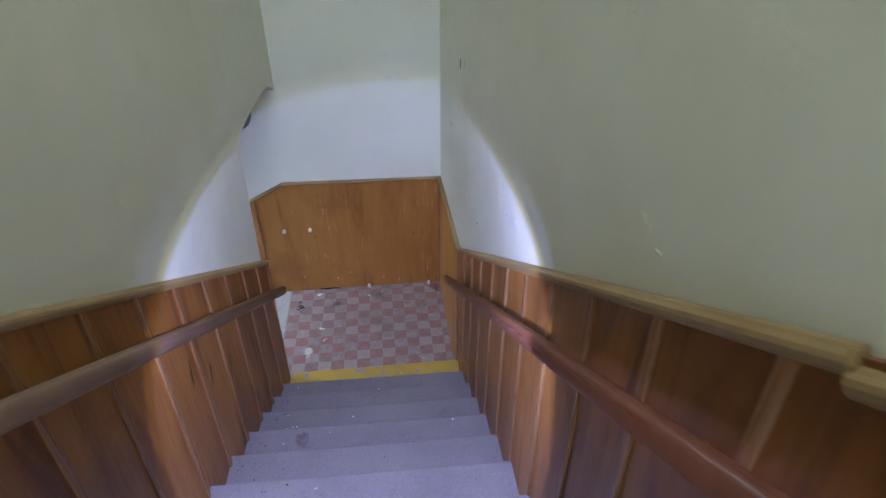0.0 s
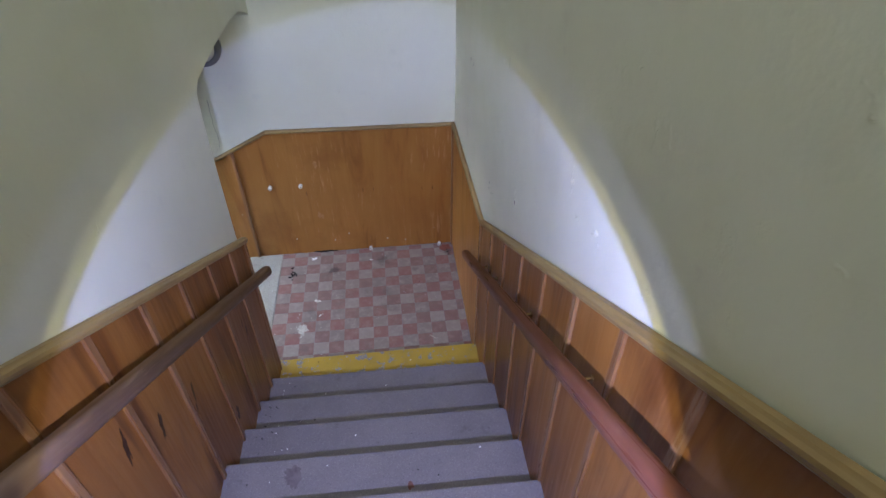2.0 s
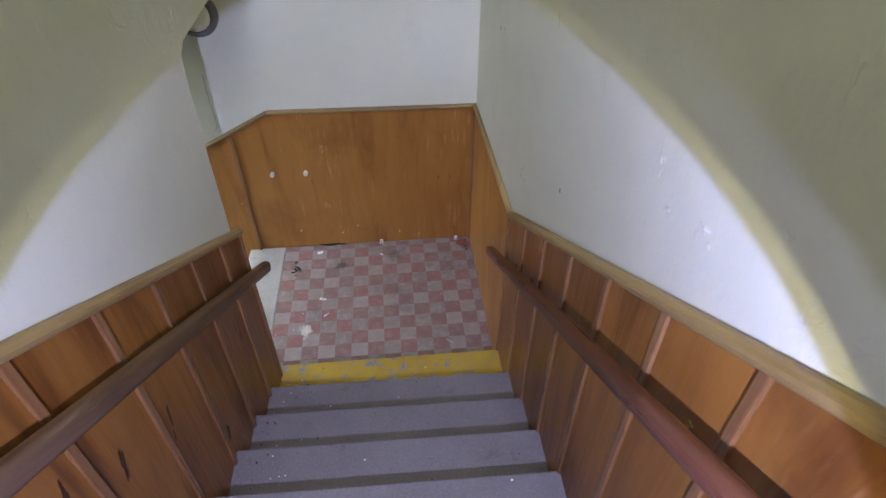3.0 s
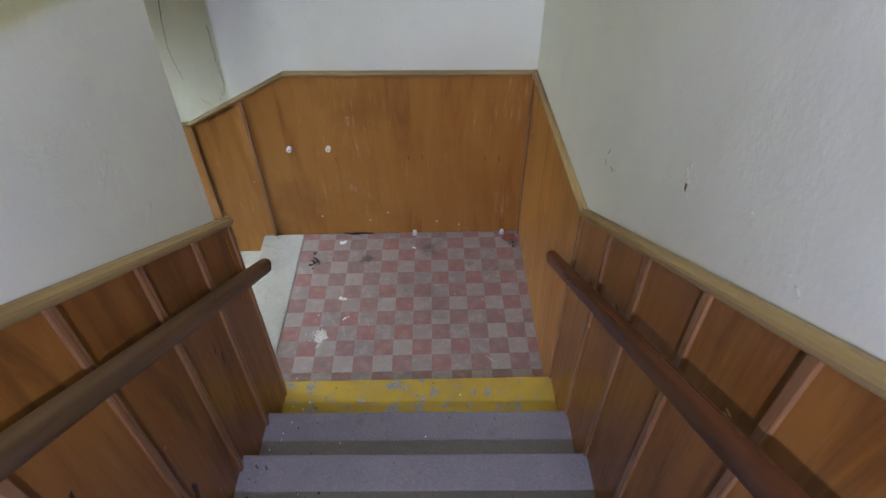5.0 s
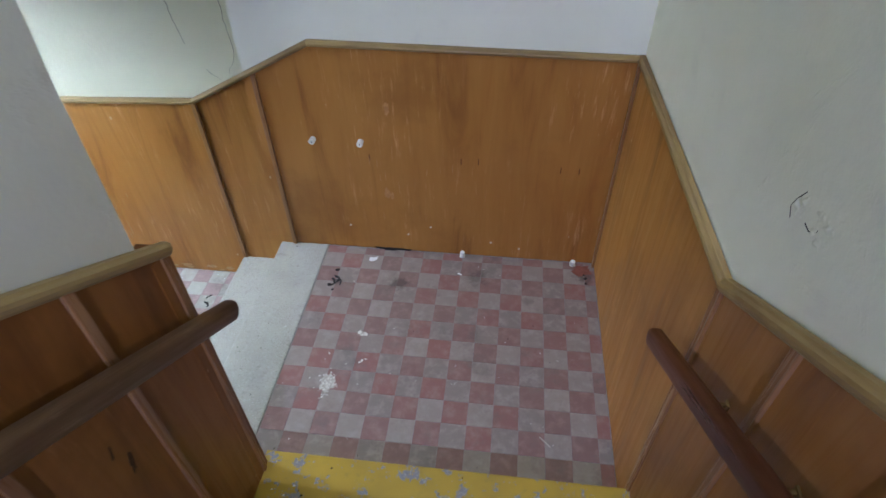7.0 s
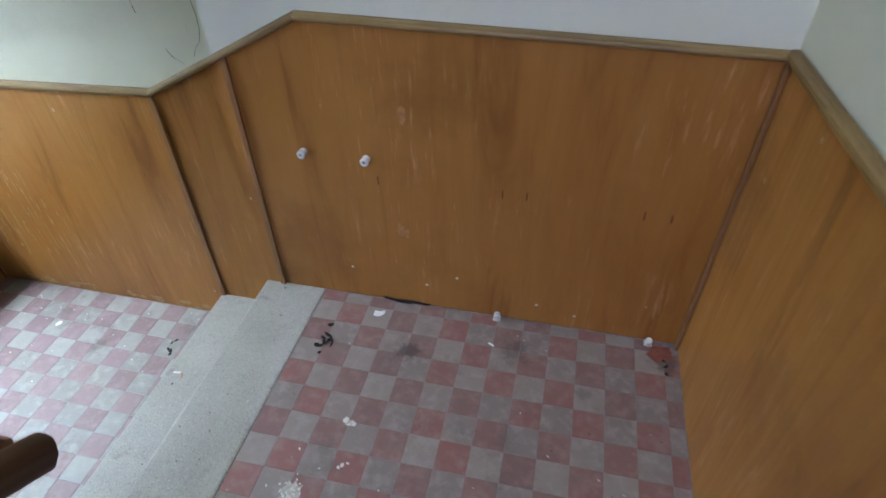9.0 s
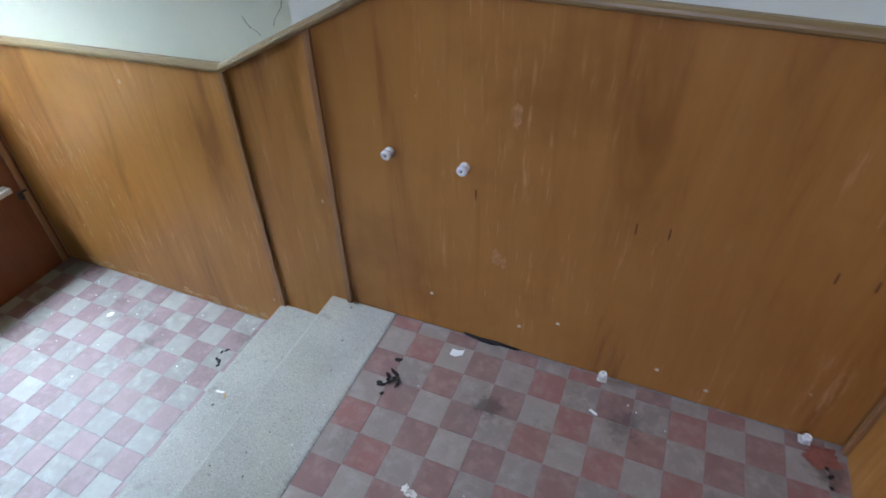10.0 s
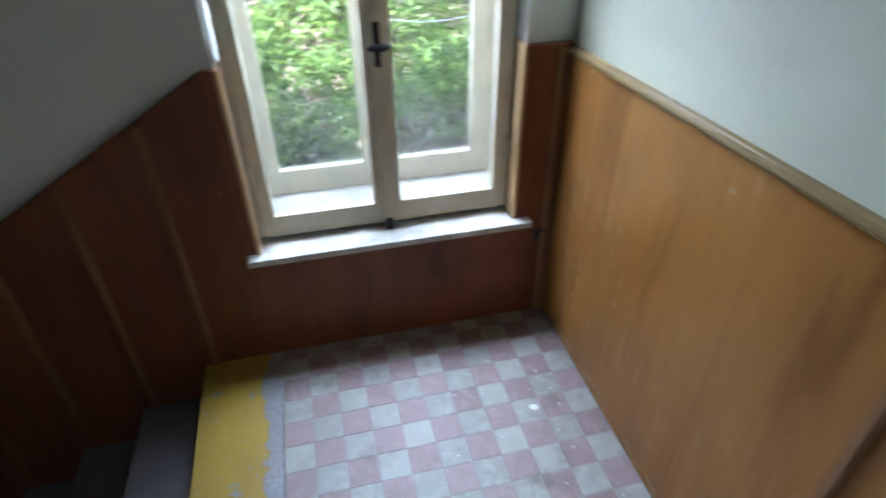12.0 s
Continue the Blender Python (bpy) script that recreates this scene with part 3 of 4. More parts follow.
def casement(x, y0, y1, z0, z1, stile, thick):
    """A casement with its pane: the stiles and rails are mitred boards round the glass."""
    f = part("casement", boxes(((x - thick, y0, z0), (x, y0 + stile, z1)), ((x - thick, y1 - stile, z0), (x, y1, z1)), ((x - thick + 0.001, y0 + stile, z0), (x - 0.001, y1 - stile, z0 + stile * 1.15)), ((x - thick + 0.001, y0 + stile, z1 - stile), (x - 0.001, y1 - stile, z1)), bevel=0.004), FRAME_PAINT, window)
    pane = part("pane", boxes(((x - thick / 2 - 0.002, y0 + stile - 0.006, z0 + stile), (x - thick / 2 + 0.002, y1 - stile + 0.006, z1 - stile + 0.006))), GLASS, f, "dusty glass pane")
    pane.visible_shadow = False
    return f


Z0 = 0.236
part("window_frame", boxes(((-3.375, WY0 + 0.013, Z0 - 0.03), (-3.315, WY0 + 0.045, WZ1)), ((-3.375, WY1 - 0.045, Z0 - 0.03), (-3.315, WY1 - 0.013, WZ1)), ((-3.375, WY0 + 0.045, Z0 - 0.035), (-3.317, WY1 - 0.045, Z0 - 0.004)), bevel=0.003), FRAME_PAINT, window)
part("window_frame", boxes(((-3.560, WY0 + 0.002, 0.18), (-3.510, WY0 + 0.055, WZ1)), ((-3.560, WY1 - 0.055, 0.18), (-3.510, WY1 - 0.002, WZ1)), ((-3.560, WY0 + 0.055, 0.18), (-3.511, WY1 - 0.055, 0.30)), bevel=0.003), FRAME_PAINT, window)
MID = -0.614
casement(-3.305, WY0 + 0.028, MID - 0.001, Z0, WZ1 - 0.02, 0.046, 0.042)
casement(-3.305, MID + 0.001, WY1 - 0.028, Z0, WZ1 - 0.02, 0.046, 0.042)
part("astragal", boxes(((-3.306, MID - 0.016, Z0 - 0.012), (-3.288, MID + 0.016, WZ1 - 0.02)), bevel=0.004), FRAME_PAINT, window)
casement(-3.495, WY0 + 0.05, MID - 0.001, 0.30, WZ1 - 0.02, 0.055, 0.038)
casement(-3.495, MID + 0.001, WY1 - 0.05, 0.30, WZ1 - 0.02, 0.055, 0.038)
part("window_sill", boxes(((-3.316, WY0 - 0.035, WZ0), (WX + 0.045, WY1 + 0.055, WZ0 + 0.026)), bevel=0.006), SILL_PAINT, window, "dirty white painted window sill")
part("inner_sill", boxes(((-3.510, WY0 + 0.003, 0.18), (-3.377, WY1 - 0.003, 0.262))), SILL_PAINT, window, "white board between the two casements")
plate = part("handle_plate", boxes(((-3.289, MID - 0.010, 0.782), (-3.284, MID + 0.010, 0.915)), bevel=0.0015), DARK_METAL, window, "black metal handle plate")
knob = lathe([(0.006, 0), (0.007, 0.020), (0.010, 0.026), (0.026, 0.030), (0.030, 0.036), (0.026, 0.043), (0.008, 0.046)], 20)
bmesh.ops.transform(knob, matrix=pose(-3.285, MID, 0.85, 0, 90, 0) @ Matrix.Diagonal((0.42, 1.25, 1, 1)), verts=knob.verts)
part("handle", knob, DARK_METAL, plate, smooth=True)

# ---- handrails ----
def rail_profile(width, height):
    pts = []
    for k in range(26):
        a = 2 * math.pi * k / 26
        c, s = math.cos(a), math.sin(a)
        pts.append((width / 2 * math.copysign(abs(c) ** 0.7, c), height / 2 * math.copysign(abs(s) ** 0.7, s)))
    return pts


def handrail(label, x, y0, z0, y1, slope, wall, width, height, brackets, material):
    thing = empty("handrail", label, "handrail", at=(x, y0, z0))
    inverse = Matrix.Translation((-x, -y0, -z0))
    rail = bar((x, y0, z0), (x, y1, z0 + (y0 - y1) * slope), rail_profile(width, height), "rail", material, None)
    for face in rail.data.polygons:
        face.use_smooth = len(face.vertices) == 4
    rail.parent = thing
    rail.matrix_basis = inverse @ rail.matrix_basis
    for y in brackets:
        z = z0 + (y0 - y) * slope
        bm = bmesh.new()
        s = 1 if wall > x else -1
        box(bm, (min(x, wall), y - 0.005, z - 0.037), (max(x, wall), y + 0.005, z - 0.027), 0.003)
        box(bm, (x - 0.005, y - 0.005, z - 0.037), (x + 0.005, y + 0.005, z - height / 2 + 0.006), 0.002)
        box(bm, (wall - s * 0.006 if s > 0 else wall, y - 0.010, z - 0.042), (wall if s > 0 else wall + 0.006, y + 0.010, z - 0.022), 0.002)
        bmesh.ops.translate(bm, verts=bm.verts, vec=(-x, -y0, -z0))
        part("bracket", bm, BRASS, thing, "dull brass bracket")
    return thing


handrail("red-brown rounded wooden handrail on brass wall brackets", -0.074, -1.213, 0.908, -5.1, 0.612, 0.002, 0.046, 0.056, [-1.505, -1.765, -2.350, -2.910, -3.48, -4.05], RAIL_WOOD)
handrail("worn brown wooden handrail with rubbed varnish on the stair wall", -1.236, -1.275, 0.950, -5.1, 0.625, LX - 0.001, 0.050, 0.060, [-1.7 - 0.85 * k for k in range(4)], RAIL_LEFT_WOOD)
lower_rail = empty("handrail", "dark wooden handrail of the lower flight, its end showing", "handrail", at=(-1.402, -1.245, 0.880))
r = bar((0, 0, 0), (0, -2.4, -1.45), rail_profile(0.05, 0.06), "rail", RAIL_LEFT_WOOD, lower_rail)
part("bracket", boxes(((-0.004, -0.407, -0.29), (0.018, -0.393, -0.276)), bevel=0.003), BRASS, lower_rail)

# ---- fixtures ----
def insulator(x, z):
    """A white porcelain spool screwed to the wainscot."""
    thing = empty("insulator", "white porcelain knob insulator screwed to the wainscot", "insulator", "porcelain knobs", at=(x, -0.0, z))
    body = lathe([(0.010, 0.0), (0.0165, 0.001), (0.0165, 0.008), (0.011, 0.012), (0.011, 0.020), (0.0175, 0.024), (0.0175, 0.033), (0.015, 0.036), (0.0045, 0.036), (0.0045, 0.030)], 24)
    bmesh.ops.transform(body, matrix=pose(0, 0, 0, 90, 0, 0), verts=body.verts)
    part("spool", body, PORCELAIN, thing, smooth=True)
    screw = lathe([(0.0042, 0.028), (0.0042, 0.0345), (0.002, 0.0355)], 12)
    bmesh.ops.transform(screw, matrix=pose(0, 0, 0, 90, 0, 0), verts=screw.verts)
    part("screw", screw, DARK_METAL, thing, "dark screw head")
    thing.scale = (0.88, 0.88, 0.88)
    return thing


insulator(-1.416, 0.688)
insulator(-1.186, 0.687)


def conduit_stub(x, y, z, tilt):
    thing = empty("pipe_stub", "short white pipe stub standing at the foot of the wainscot", "pipe stub", "pipe stubs", at=(x, y, z))
    body = lathe([(0.010, 0.0), (0.011, 0.002), (0.011, 0.020), (0.013, 0.022), (0.013, 0.036), (0.011, 0.040), (0.006, 0.040), (0.006, 0.030)], 16)
    bmesh.ops.transform(body, matrix=pose(0, 0, 0.0, tilt, 0, 0), verts=body.verts)
    part("tube", body, PORCELAIN, thing, smooth=True)
    part("collar", boxes(((-0.015, -0.014, 0.006), (0.015, 0.014, 0.012)), bevel=0.002), CRUMB, thing)


conduit_stub(-0.698, -0.018, 0.0, 6)
conduit_stub(-0.113, -0.022, 0.0, 14)

wall_lamp = empty("wall_lamp", "round bulkhead wall lamp with grey ring, switched off", "lamp", at=(-1.645, 0.016, 1.79))
ring = lathe([(0.128, 0.0), (0.130, 0.03), (0.120, 0.052), (0.098, 0.058), (0.092, 0.050), (0.092, 0.0)], 40)
bmesh.ops.transform(ring, matrix=pose(0, 0, 0, 90, 0, 0), verts=ring.verts)
part("ring", ring, LAMP_GREY, wall_lamp, smooth=True)
cover = lathe([(0.091, 0.03), (0.091, 0.050), (0.084, 0.066), (0.062, 0.082), (0.030, 0.090), (0.004, 0.092)], 36)
bmesh.ops.transform(cover, matrix=pose(0, 0, 0, 90, 0, 0), verts=cover.verts)
part("cover", cover, LAMP_WHITE, wall_lamp, "opal glass cover", smooth=True)

# ---- litter on the floors ----
def lump(seed, size):
    rng = random.Random(seed)
    bm = bmesh.new()
    bmesh.ops.create_icosphere(bm, subdivisions=2, radius=1)
    off = Vector((rng.uniform(0, 50), rng.uniform(0, 50), 0))
    for v in bm.verts:
        k = 0.65 + 0.75 * noise.noise(v.co * 1.7 + off)
        v.co = Vector((v.co.x * size[0] * k, v.co.y * size[1] * k, v.co.z * size[2] * k))
    low = min(v.co.z for v in bm.verts)
    bmesh.ops.translate(bm, verts=bm.verts, vec=(0, 0, -low))
    return bm


def litter(name, x, y, z, size, seed, material, label, category, group):
    ob = top(name, lump(seed, size), material, label, category, group)
    ob.matrix_basis = pose(x, y, z, 0, 0, seed * 47 % 360)
    return ob


rng = random.Random(5)
for k in range(9):
    litter("soot_lump", -1.335 + rng.gauss(0, 0.020), -0.262 + rng.gauss(0, 0.030), 0, (0.024 * rng.uniform(0.4, 1.2), 0.010 * rng.uniform(0.4, 1.2), 0.0045), k, SOOT, "black crumbled soot on the tiles", "soot", "soot by the step")
for k in range(6):
    litter("soot_lump", -2.142 + rng.gauss(0, 0.010), -0.262 + rng.gauss(0, 0.028), LOW, (0.016 * rng.uniform(0.5, 1.2), 0.008, 0.004), 20 + k, SOOT, "black crumbled soot on the lower tiles", "soot", "soot on the lower landing")
for k in range(4):
    litter("soot_lump", -0.050 + rng.gauss(0, 0.02), -0.115 + rng.gauss(0, 0.02), 0, (0.009, 0.007, 0.005), 30 + k, SOOT, "black crumb in the corner of the landing", "soot", "soot in the corner")
for k in range(10):
    litter("dirt_crumb", -1.64 + rng.gauss(0, 0.05), -0.85 + rng.gauss(0, 0.12), 0, (0.004, 0.003, 0.003), 40 + k, SOOT, "tiny dark dirt crumb on the stone step", "dirt", "dirt crumbs")
for k in range(80):
    a = rng.uniform(0, 6.28)
    d = abs(rng.gauss(0, 0.036))
    litter("plaster_crumb", -1.212 + d * math.cos(a), -0.878 + 1.25 * d * math.sin(a), 0, (0.006 * rng.uniform(0.3, 1.4), 0.004 * rng.uniform(0.4, 1.3), 0.0015), 460 + k, CRUMB, "pale fallen plaster crumb on the tiles", "plaster", "heap of fallen plaster")
for x, y, s in ((-1.135, -0.585, 0.018), (-1.105, -0.592, 0.015), (-1.12, -0.60, 0.010), (-1.090, -0.745, 0.012), (-1.075, -0.735, 0.008), (-1.10, -0.755, 0.009), (-0.95, -0.80, 0.005)):
    litter("plaster_crumb", x, y, 0, (s, s * 0.7, 0.0018), int(s * 9000 + y * -100), CRUMB, "pale fallen plaster crumb on the tiles", "plaster", "scattered plaster")
for k in range(46):
    x, y = rng.uniform(-1.68, -0.04), rng.uniform(-1.25, -0.03)
    litter("paint_fleck", x, y, 0, (rng.uniform(0.002, 0.006), rng.uniform(0.0015, 0.003), 0.001), 100 + k, PAPER if k % 3 else SOOT, "tiny paint fleck on the landing", "fleck", "flecks on the landing")
for k in range(26):
    x, y = rng.uniform(-3.0, -2.05), -abs(rng.gauss(0, 0.28)) - 0.02
    litter("paint_fleck", x, max(y, -1.0), LOW, (rng.uniform(0.003, 0.008), rng.uniform(0.0015, 0.004), 0.001), 160 + k, PAPER, "tiny paint fleck on the lower landing", "fleck", "flecks on the lower landing")
for k in range(120):
    i = rng.randint(1, 9)
    side = rng.random()
    x = -1.26 + abs(rng.gauss(0, 0.09)) if side < 0.6 else rng.uniform(-1.2, -0.03)
    litter("dirt_crumb", x, NOSE - RUN * (i - 1) - rng.uniform(0.03, 0.25), RISE * i, (rng.uniform(0.002, 0.008), rng.uniform(0.002, 0.006), 0.0015), 1200 + k, SOOT if k % 3 else PAPER, "small crumb of dirt on the stair", "dirt", "crumbs on the stair")


def scrap(name, x, y, z, outline, turn, material, label, category):
    """A thin torn scrap, a little curled."""
    bm = prism(outline, 0.0004, 0.0014, 2)
    bmesh.ops.subdivide_edges(bm, edges=list(bm.edges), cuts=1, use_grid_fill=True)
    for v in bm.verts:
        v.co.z += 0.004 * (v.co.x / 0.03) ** 2
    ob = top(name, bm, material, label, category)
    ob.matrix_basis = pose(x, y, z, 0, 0, turn)
    return ob


scrap("paper_scrap", -1.175, -0.085, 0, [(-0.024, -0.012), (-0.004, -0.018), (0.020, -0.010), (0.026, 0.012), (0.004, 0.010), (-0.016, 0.016)], 15, PAPER, "torn white paper scrap on the tiles", "paper")
scrap("paper_scrap", -2.745, -0.222, LOW, [(-0.016, -0.010), (0.006, -0.012), (0.018, 0.002), (0.006, 0.014), (-0.012, 0.008)], 50, PAPER, "torn white paper scrap on the lower tiles", "paper")
scrap("paint_curl", -0.70, -0.15, 0, [(-0.014, -0.005), (0.014, -0.003), (0.012, 0.005), (-0.012, 0.004)], -30, PAPER, "fallen curl of white paint", "paint curl")
straw = top("straw", boxes(((-0.03, -0.0018, 0.0), (0.03, 0.0018, 0.003)), bevel=0.001), STRAW, "pale bit of straw lying on the tiles", "straw")
straw.matrix_basis = pose(-0.268, -1.055, 0, 0, 0, -42)

butt = empty("cigarette_butt", "bent cigarette butt lying on the stone step", "cigarette butt", at=(-1.915, -0.452, -0.14))
for name, at, turn, length, material in (("paper_tube", (-0.022, 0.003, 0.0042), 8, 0.032, PAPER), ("filter", (0.010, 0.006, 0.0042), -50, 0.020, FILTER_TAN)):
    bm = lathe([(0.0036, 0.0), (0.004, 0.001), (0.004, length - 0.001), (0.0036, length)], 12)
    bmesh.ops.transform(bm, matrix=pose(*at, 0, 90, turn) @ pose(0, 0, 0), verts=bm.verts)
    part(name, bm, material, butt, smooth=True)

# stains on the treads and floors, each a thin dried film
def stain(x, y, z, rx, ry, seed, material, label):
    r2 = random.Random(seed)
    pts = []
    for i in range(44):
        a = 2 * math.pi * i / 44
        k = 0.85 + 0.42 * noise.noise(Vector((math.cos(a) * 1.3, math.sin(a) * 1.3, seed))) + 0.30 * noise.noise(Vector((math.cos(a) * 4, math.sin(a) * 4, seed))) + r2.uniform(-0.04, 0.04)
        pts.append((rx * math.cos(a) * k, ry * math.sin(a) * k))
    ob = top("stain", prism(pts, 0.0003, 0.0012, 2), material, label, "stain", kind="structure")
    ob.matrix_basis = pose(x, y, z)


CRUSHED = simple("crushed_plaster", (0.52, 0.49, 0.41), 0.9, 0, 0.35, 90)
STAIN = simple("dark_stain", (0.16, 0.135, 0.14), 0.6, 0, 0.4, 30)
stain(-1.000, -2.50, RISE * 5, 0.045, 0.058, 3, STAIN, "dark dried stain on a stone tread")
stain(-0.505, -2.60, RISE * 5, 0.016, 0.022, 8, simple("rust_stain", (0.16, 0.07, 0.05), 0.7), "rusty stain on a stone tread")

stain(-1.216, -0.872, 0, 0.036, 0.056, 12, CRUSHED, "pale smear of crushed plaster on the tiles")
stain(-1.120, -0.592, 0, 0.020, 0.014, 13, CRUSHED, "pale smear of crushed plaster on the tiles")

# the rotted gap at the foot of the end wall
gap = lump(77, (0.125, 0.012, 0.012))
top("rot_gap", gap, SOOT, "black rotted gap at the foot of the wainscot", "gap", kind="structure").location = (-1.10, -0.004, 0.001)

# worn marks on the wainscot: pale rubbed patches and old slots
RUBBED = simple("rubbed_varnish", (0.46, 0.24, 0.09), 0.5, 0, 0.3, 60)
SLOT = simple("dark_slot", (0.10, 0.034, 0.014), 0.7)
far_part = bpy.data.objects["wainscot_far"]


def mark(x, z, w, h, seed, material, label):
    r2 = random.Random(seed)
    pts = [(x + w / 2 * math.cos(a) * k, z + h / 2 * math.sin(a) * k) for a, k in ((2 * math.pi * i / 16, r2.uniform(0.7, 1.15)) for i in range(16))]
    part("mark", prism(pts, 0.0003, 0.002, 1), material, far_part, label)


mark(-1.050, 0.863, 0.024, 0.075, 1, RUBBED, "pale rubbed patch in the varnish")
mark(-1.083, 0.388, 0.030, 0.070, 2, RUBBED, "pale rubbed patch in the varnish")
mark(-1.058, 0.375, 0.018, 0.050, 3, RUBBED, "pale rubbed patch in the varnish")
for sx, sz in ((-0.712, 0.603), (-0.630, 0.608), (-0.245, 0.585), (-0.160, 0.585), (-1.153, 0.600)):
    mark(sx, sz, 0.0045, 0.048, 4, SLOT, "old dark slot in the plywood")
for sx, sz in ((-0.868, 0.180), (-0.99, 0.12), (-0.55, 0.10), (-1.30, 0.16), (-0.40, 0.07)):
    mark(sx, sz, 0.012, 0.012, 5, CRUMB, "small white chip")

rng = random.Random(31)
PALE_SCUFF = simple("pale_scuffed_wood", (0.48, 0.30, 0.14), 0.6, 0, 0.4, 60)
for k in range(90):
    # boots and furniture have rubbed the low panel by the window
    depth = rng.random() ** 1.3
    mark(-3.10 + 0.50 * depth + rng.gauss(0, 0.03), rng.uniform(-0.10, 0.50 - 0.15 * depth), rng.uniform(0.002, 0.007), rng.uniform(0.015, 0.12), 40 + k, PALE_SCUFF, "pale vertical scuff in the varnish")
for k in range(24):
    mark(rng.uniform(-3.1, -2.0), LOW + rng.uniform(0.01, 0.05), rng.uniform(0.02, 0.08), rng.uniform(0.008, 0.03), 90 + k, PALE_SCUFF, "pale dusty rub at the foot of the panel")
for k in range(9):
    mark(rng.uniform(-1.35, -0.6), rng.uniform(0.2, 0.6), rng.uniform(0.002, 0.005), rng.uniform(0.03, 0.08), 120 + k, RUBBED, "faint vertical scratch in the varnish")

KNOT = simple("dark_knot", (0.050, 0.017, 0.007), 0.4, 0, 0.5, 70)
left_part = bpy.data.objects["wainscot_left"]
for k, (y, z, w, h) in enumerate(((-2.834, 1.704, 0.030, 0.13), (-2.655, 1.539, 0.022, 0.11), (-2.41, 1.36, 0.020, 0.10), (-2.43, 1.30, 0.010, 0.06), (-1.718, 0.935, 0.016, 0.09), (-2.135, 0.831, 0.035, 0.09), (-1.74, 1.02, 0.010, 0.05))):
    pts = []
    for i in range(30):
        a = 2 * math.pi * i / 30
        q = 0.8 + 0.6 * noise.noise(Vector((math.cos(a) * 1.8, math.sin(a) * 1.8, k * 2.3)))
        pts.append((y + (w / 2 * math.cos(a) + 0.12 * h * math.sin(a)) * q, z + h / 2 * math.sin(a) * q))
    part("knot", prism(pts, LX - 0.001, LX + 0.0006, 0), KNOT, left_part, "dark knot streak in the plywood")
stain(-0.065, -0.060, 0, 0.055, 0.045, 17, simple("rust_red_stain", (0.24, 0.085, 0.055), 0.7, 0, 0.3, 40), "rusty red stain in the corner of the landing")

# ---- peeling paint on the stair wall ----
def blister(wall, u, z, w, h, lift, seed):
    """A crumpled patch of loosened paint on the right wall (u is y) or on the end wall (u is x)."""
    bm = bmesh.new()
    n = 20
    off = Vector((seed * 3.7, seed * 1.9, seed * 0.7))
    grid = []
    for i in range(n + 1):
        line_v = []
        for j in range(n + 1):
            a, b = 2 * i / n - 1, 2 * j / n - 1
            p = Vector((a * 1.3, b * 1.3, 0)) + off
            d = math.hypot(a, b) + 0.35 * noise.noise(p * 1.4)
            fold = 1.3 * noise.noise(p * 2.1) + 0.9 * noise.noise(p * 5.2) + 0.10
            out = 0.5 * lift * max(0.0, 1 - d * d) * max(0.0, fold) - 0.0012
            if wall == "right":
                line_v.append(bm.verts.new((0.016 - out, u + a * w / 2, z + b * h / 2)))
            else:
                line_v.append(bm.verts.new((u + a * w / 2, 0.016 - out, z + b * h / 2)))
        grid.append(line_v)
    for i in range(n):
        for j in range(n):
            bm.faces.new((grid[i][j], grid[i + 1][j], grid[i + 1][j + 1], grid[i][j + 1]))
    part("paint_blister", bm, PLASTER, bpy.data.objects["wall_" + wall], "loosened crumpled cream paint", smooth=True)


for k, (y, z, w, h, lift) in enumerate((
        (-3.474, 3.148, 0.07, 0.07, 0.009), (-3.305, 2.904, 0.13, 0.09, 0.008), (-3.422, 2.980, 0.07, 0.08, 0.008), (-3.364, 2.709, 0.05, 0.05, 0.007),
        (-3.684, 2.799, 0.09, 0.08, 0.013), (-3.760, 2.787, 0.10, 0.03, 0.008), (-1.898, 1.785, 0.09, 0.10, 0.014), (-2.566, 2.968, 0.06, 0.12, 0.007),
        (-1.245, 1.430, 0.10, 0.10, 0.013), (-2.490, 2.265, 0.05, 0.12, 0.012), (-2.586, 2.198, 0.09, 0.08, 0.013), (-2.713, 2.235, 0.08, 0.08, 0.014),
        (-2.674, 2.680, 0.12, 0.14, 0.008), (-2.885, 2.620, 0.12, 0.16, 0.008), (-1.551, 2.243, 0.04, 0.07, 0.010), (-0.660, 1.885, 0.05, 0.08, 0.008),
        (-2.058, 2.388, 0.06, 0.08, 0.007), (-1.545, 1.875, 0.06, 0.10, 0.008), (-1.370, 1.500, 0.07, 0.09, 0.014), (-1.455, 1.515, 0.08, 0.08, 0.014),
        (-1.786, 1.725, 0.08, 0.06, 0.010), (-1.741, 1.913, 0.08, 0.08, 0.006), (-2.309, 1.878, 0.07, 0.05, 0.007), (-2.145, 1.897, 0.06, 0.05, 0.006), (-0.975, 1.338, 0.08, 0.10, 0.009))):
    blister("right", y, z, w, h, lift, k + 3)
for k, (x, z, w, h, lift) in enumerate((
        (-0.284, 2.347, 0.12, 0.09, 0.008), (-0.767, 1.815, 0.14, 0.10, 0.008), (-0.800, 1.430, 0.07, 0.14, 0.010), (-0.468, 1.687, 0.22, 0.08, 0.008),
        (-0.431, 1.361, 0.07, 0.10, 0.007), (-0.880, 1.315, 0.05, 0.06, 0.010), (-1.112, 1.367, 0.10, 0.08, 0.006), (-1.735, 1.06, 0.05, 0.12, 0.007))):
    blister("far", x, z, w, h, lift, k + 41)

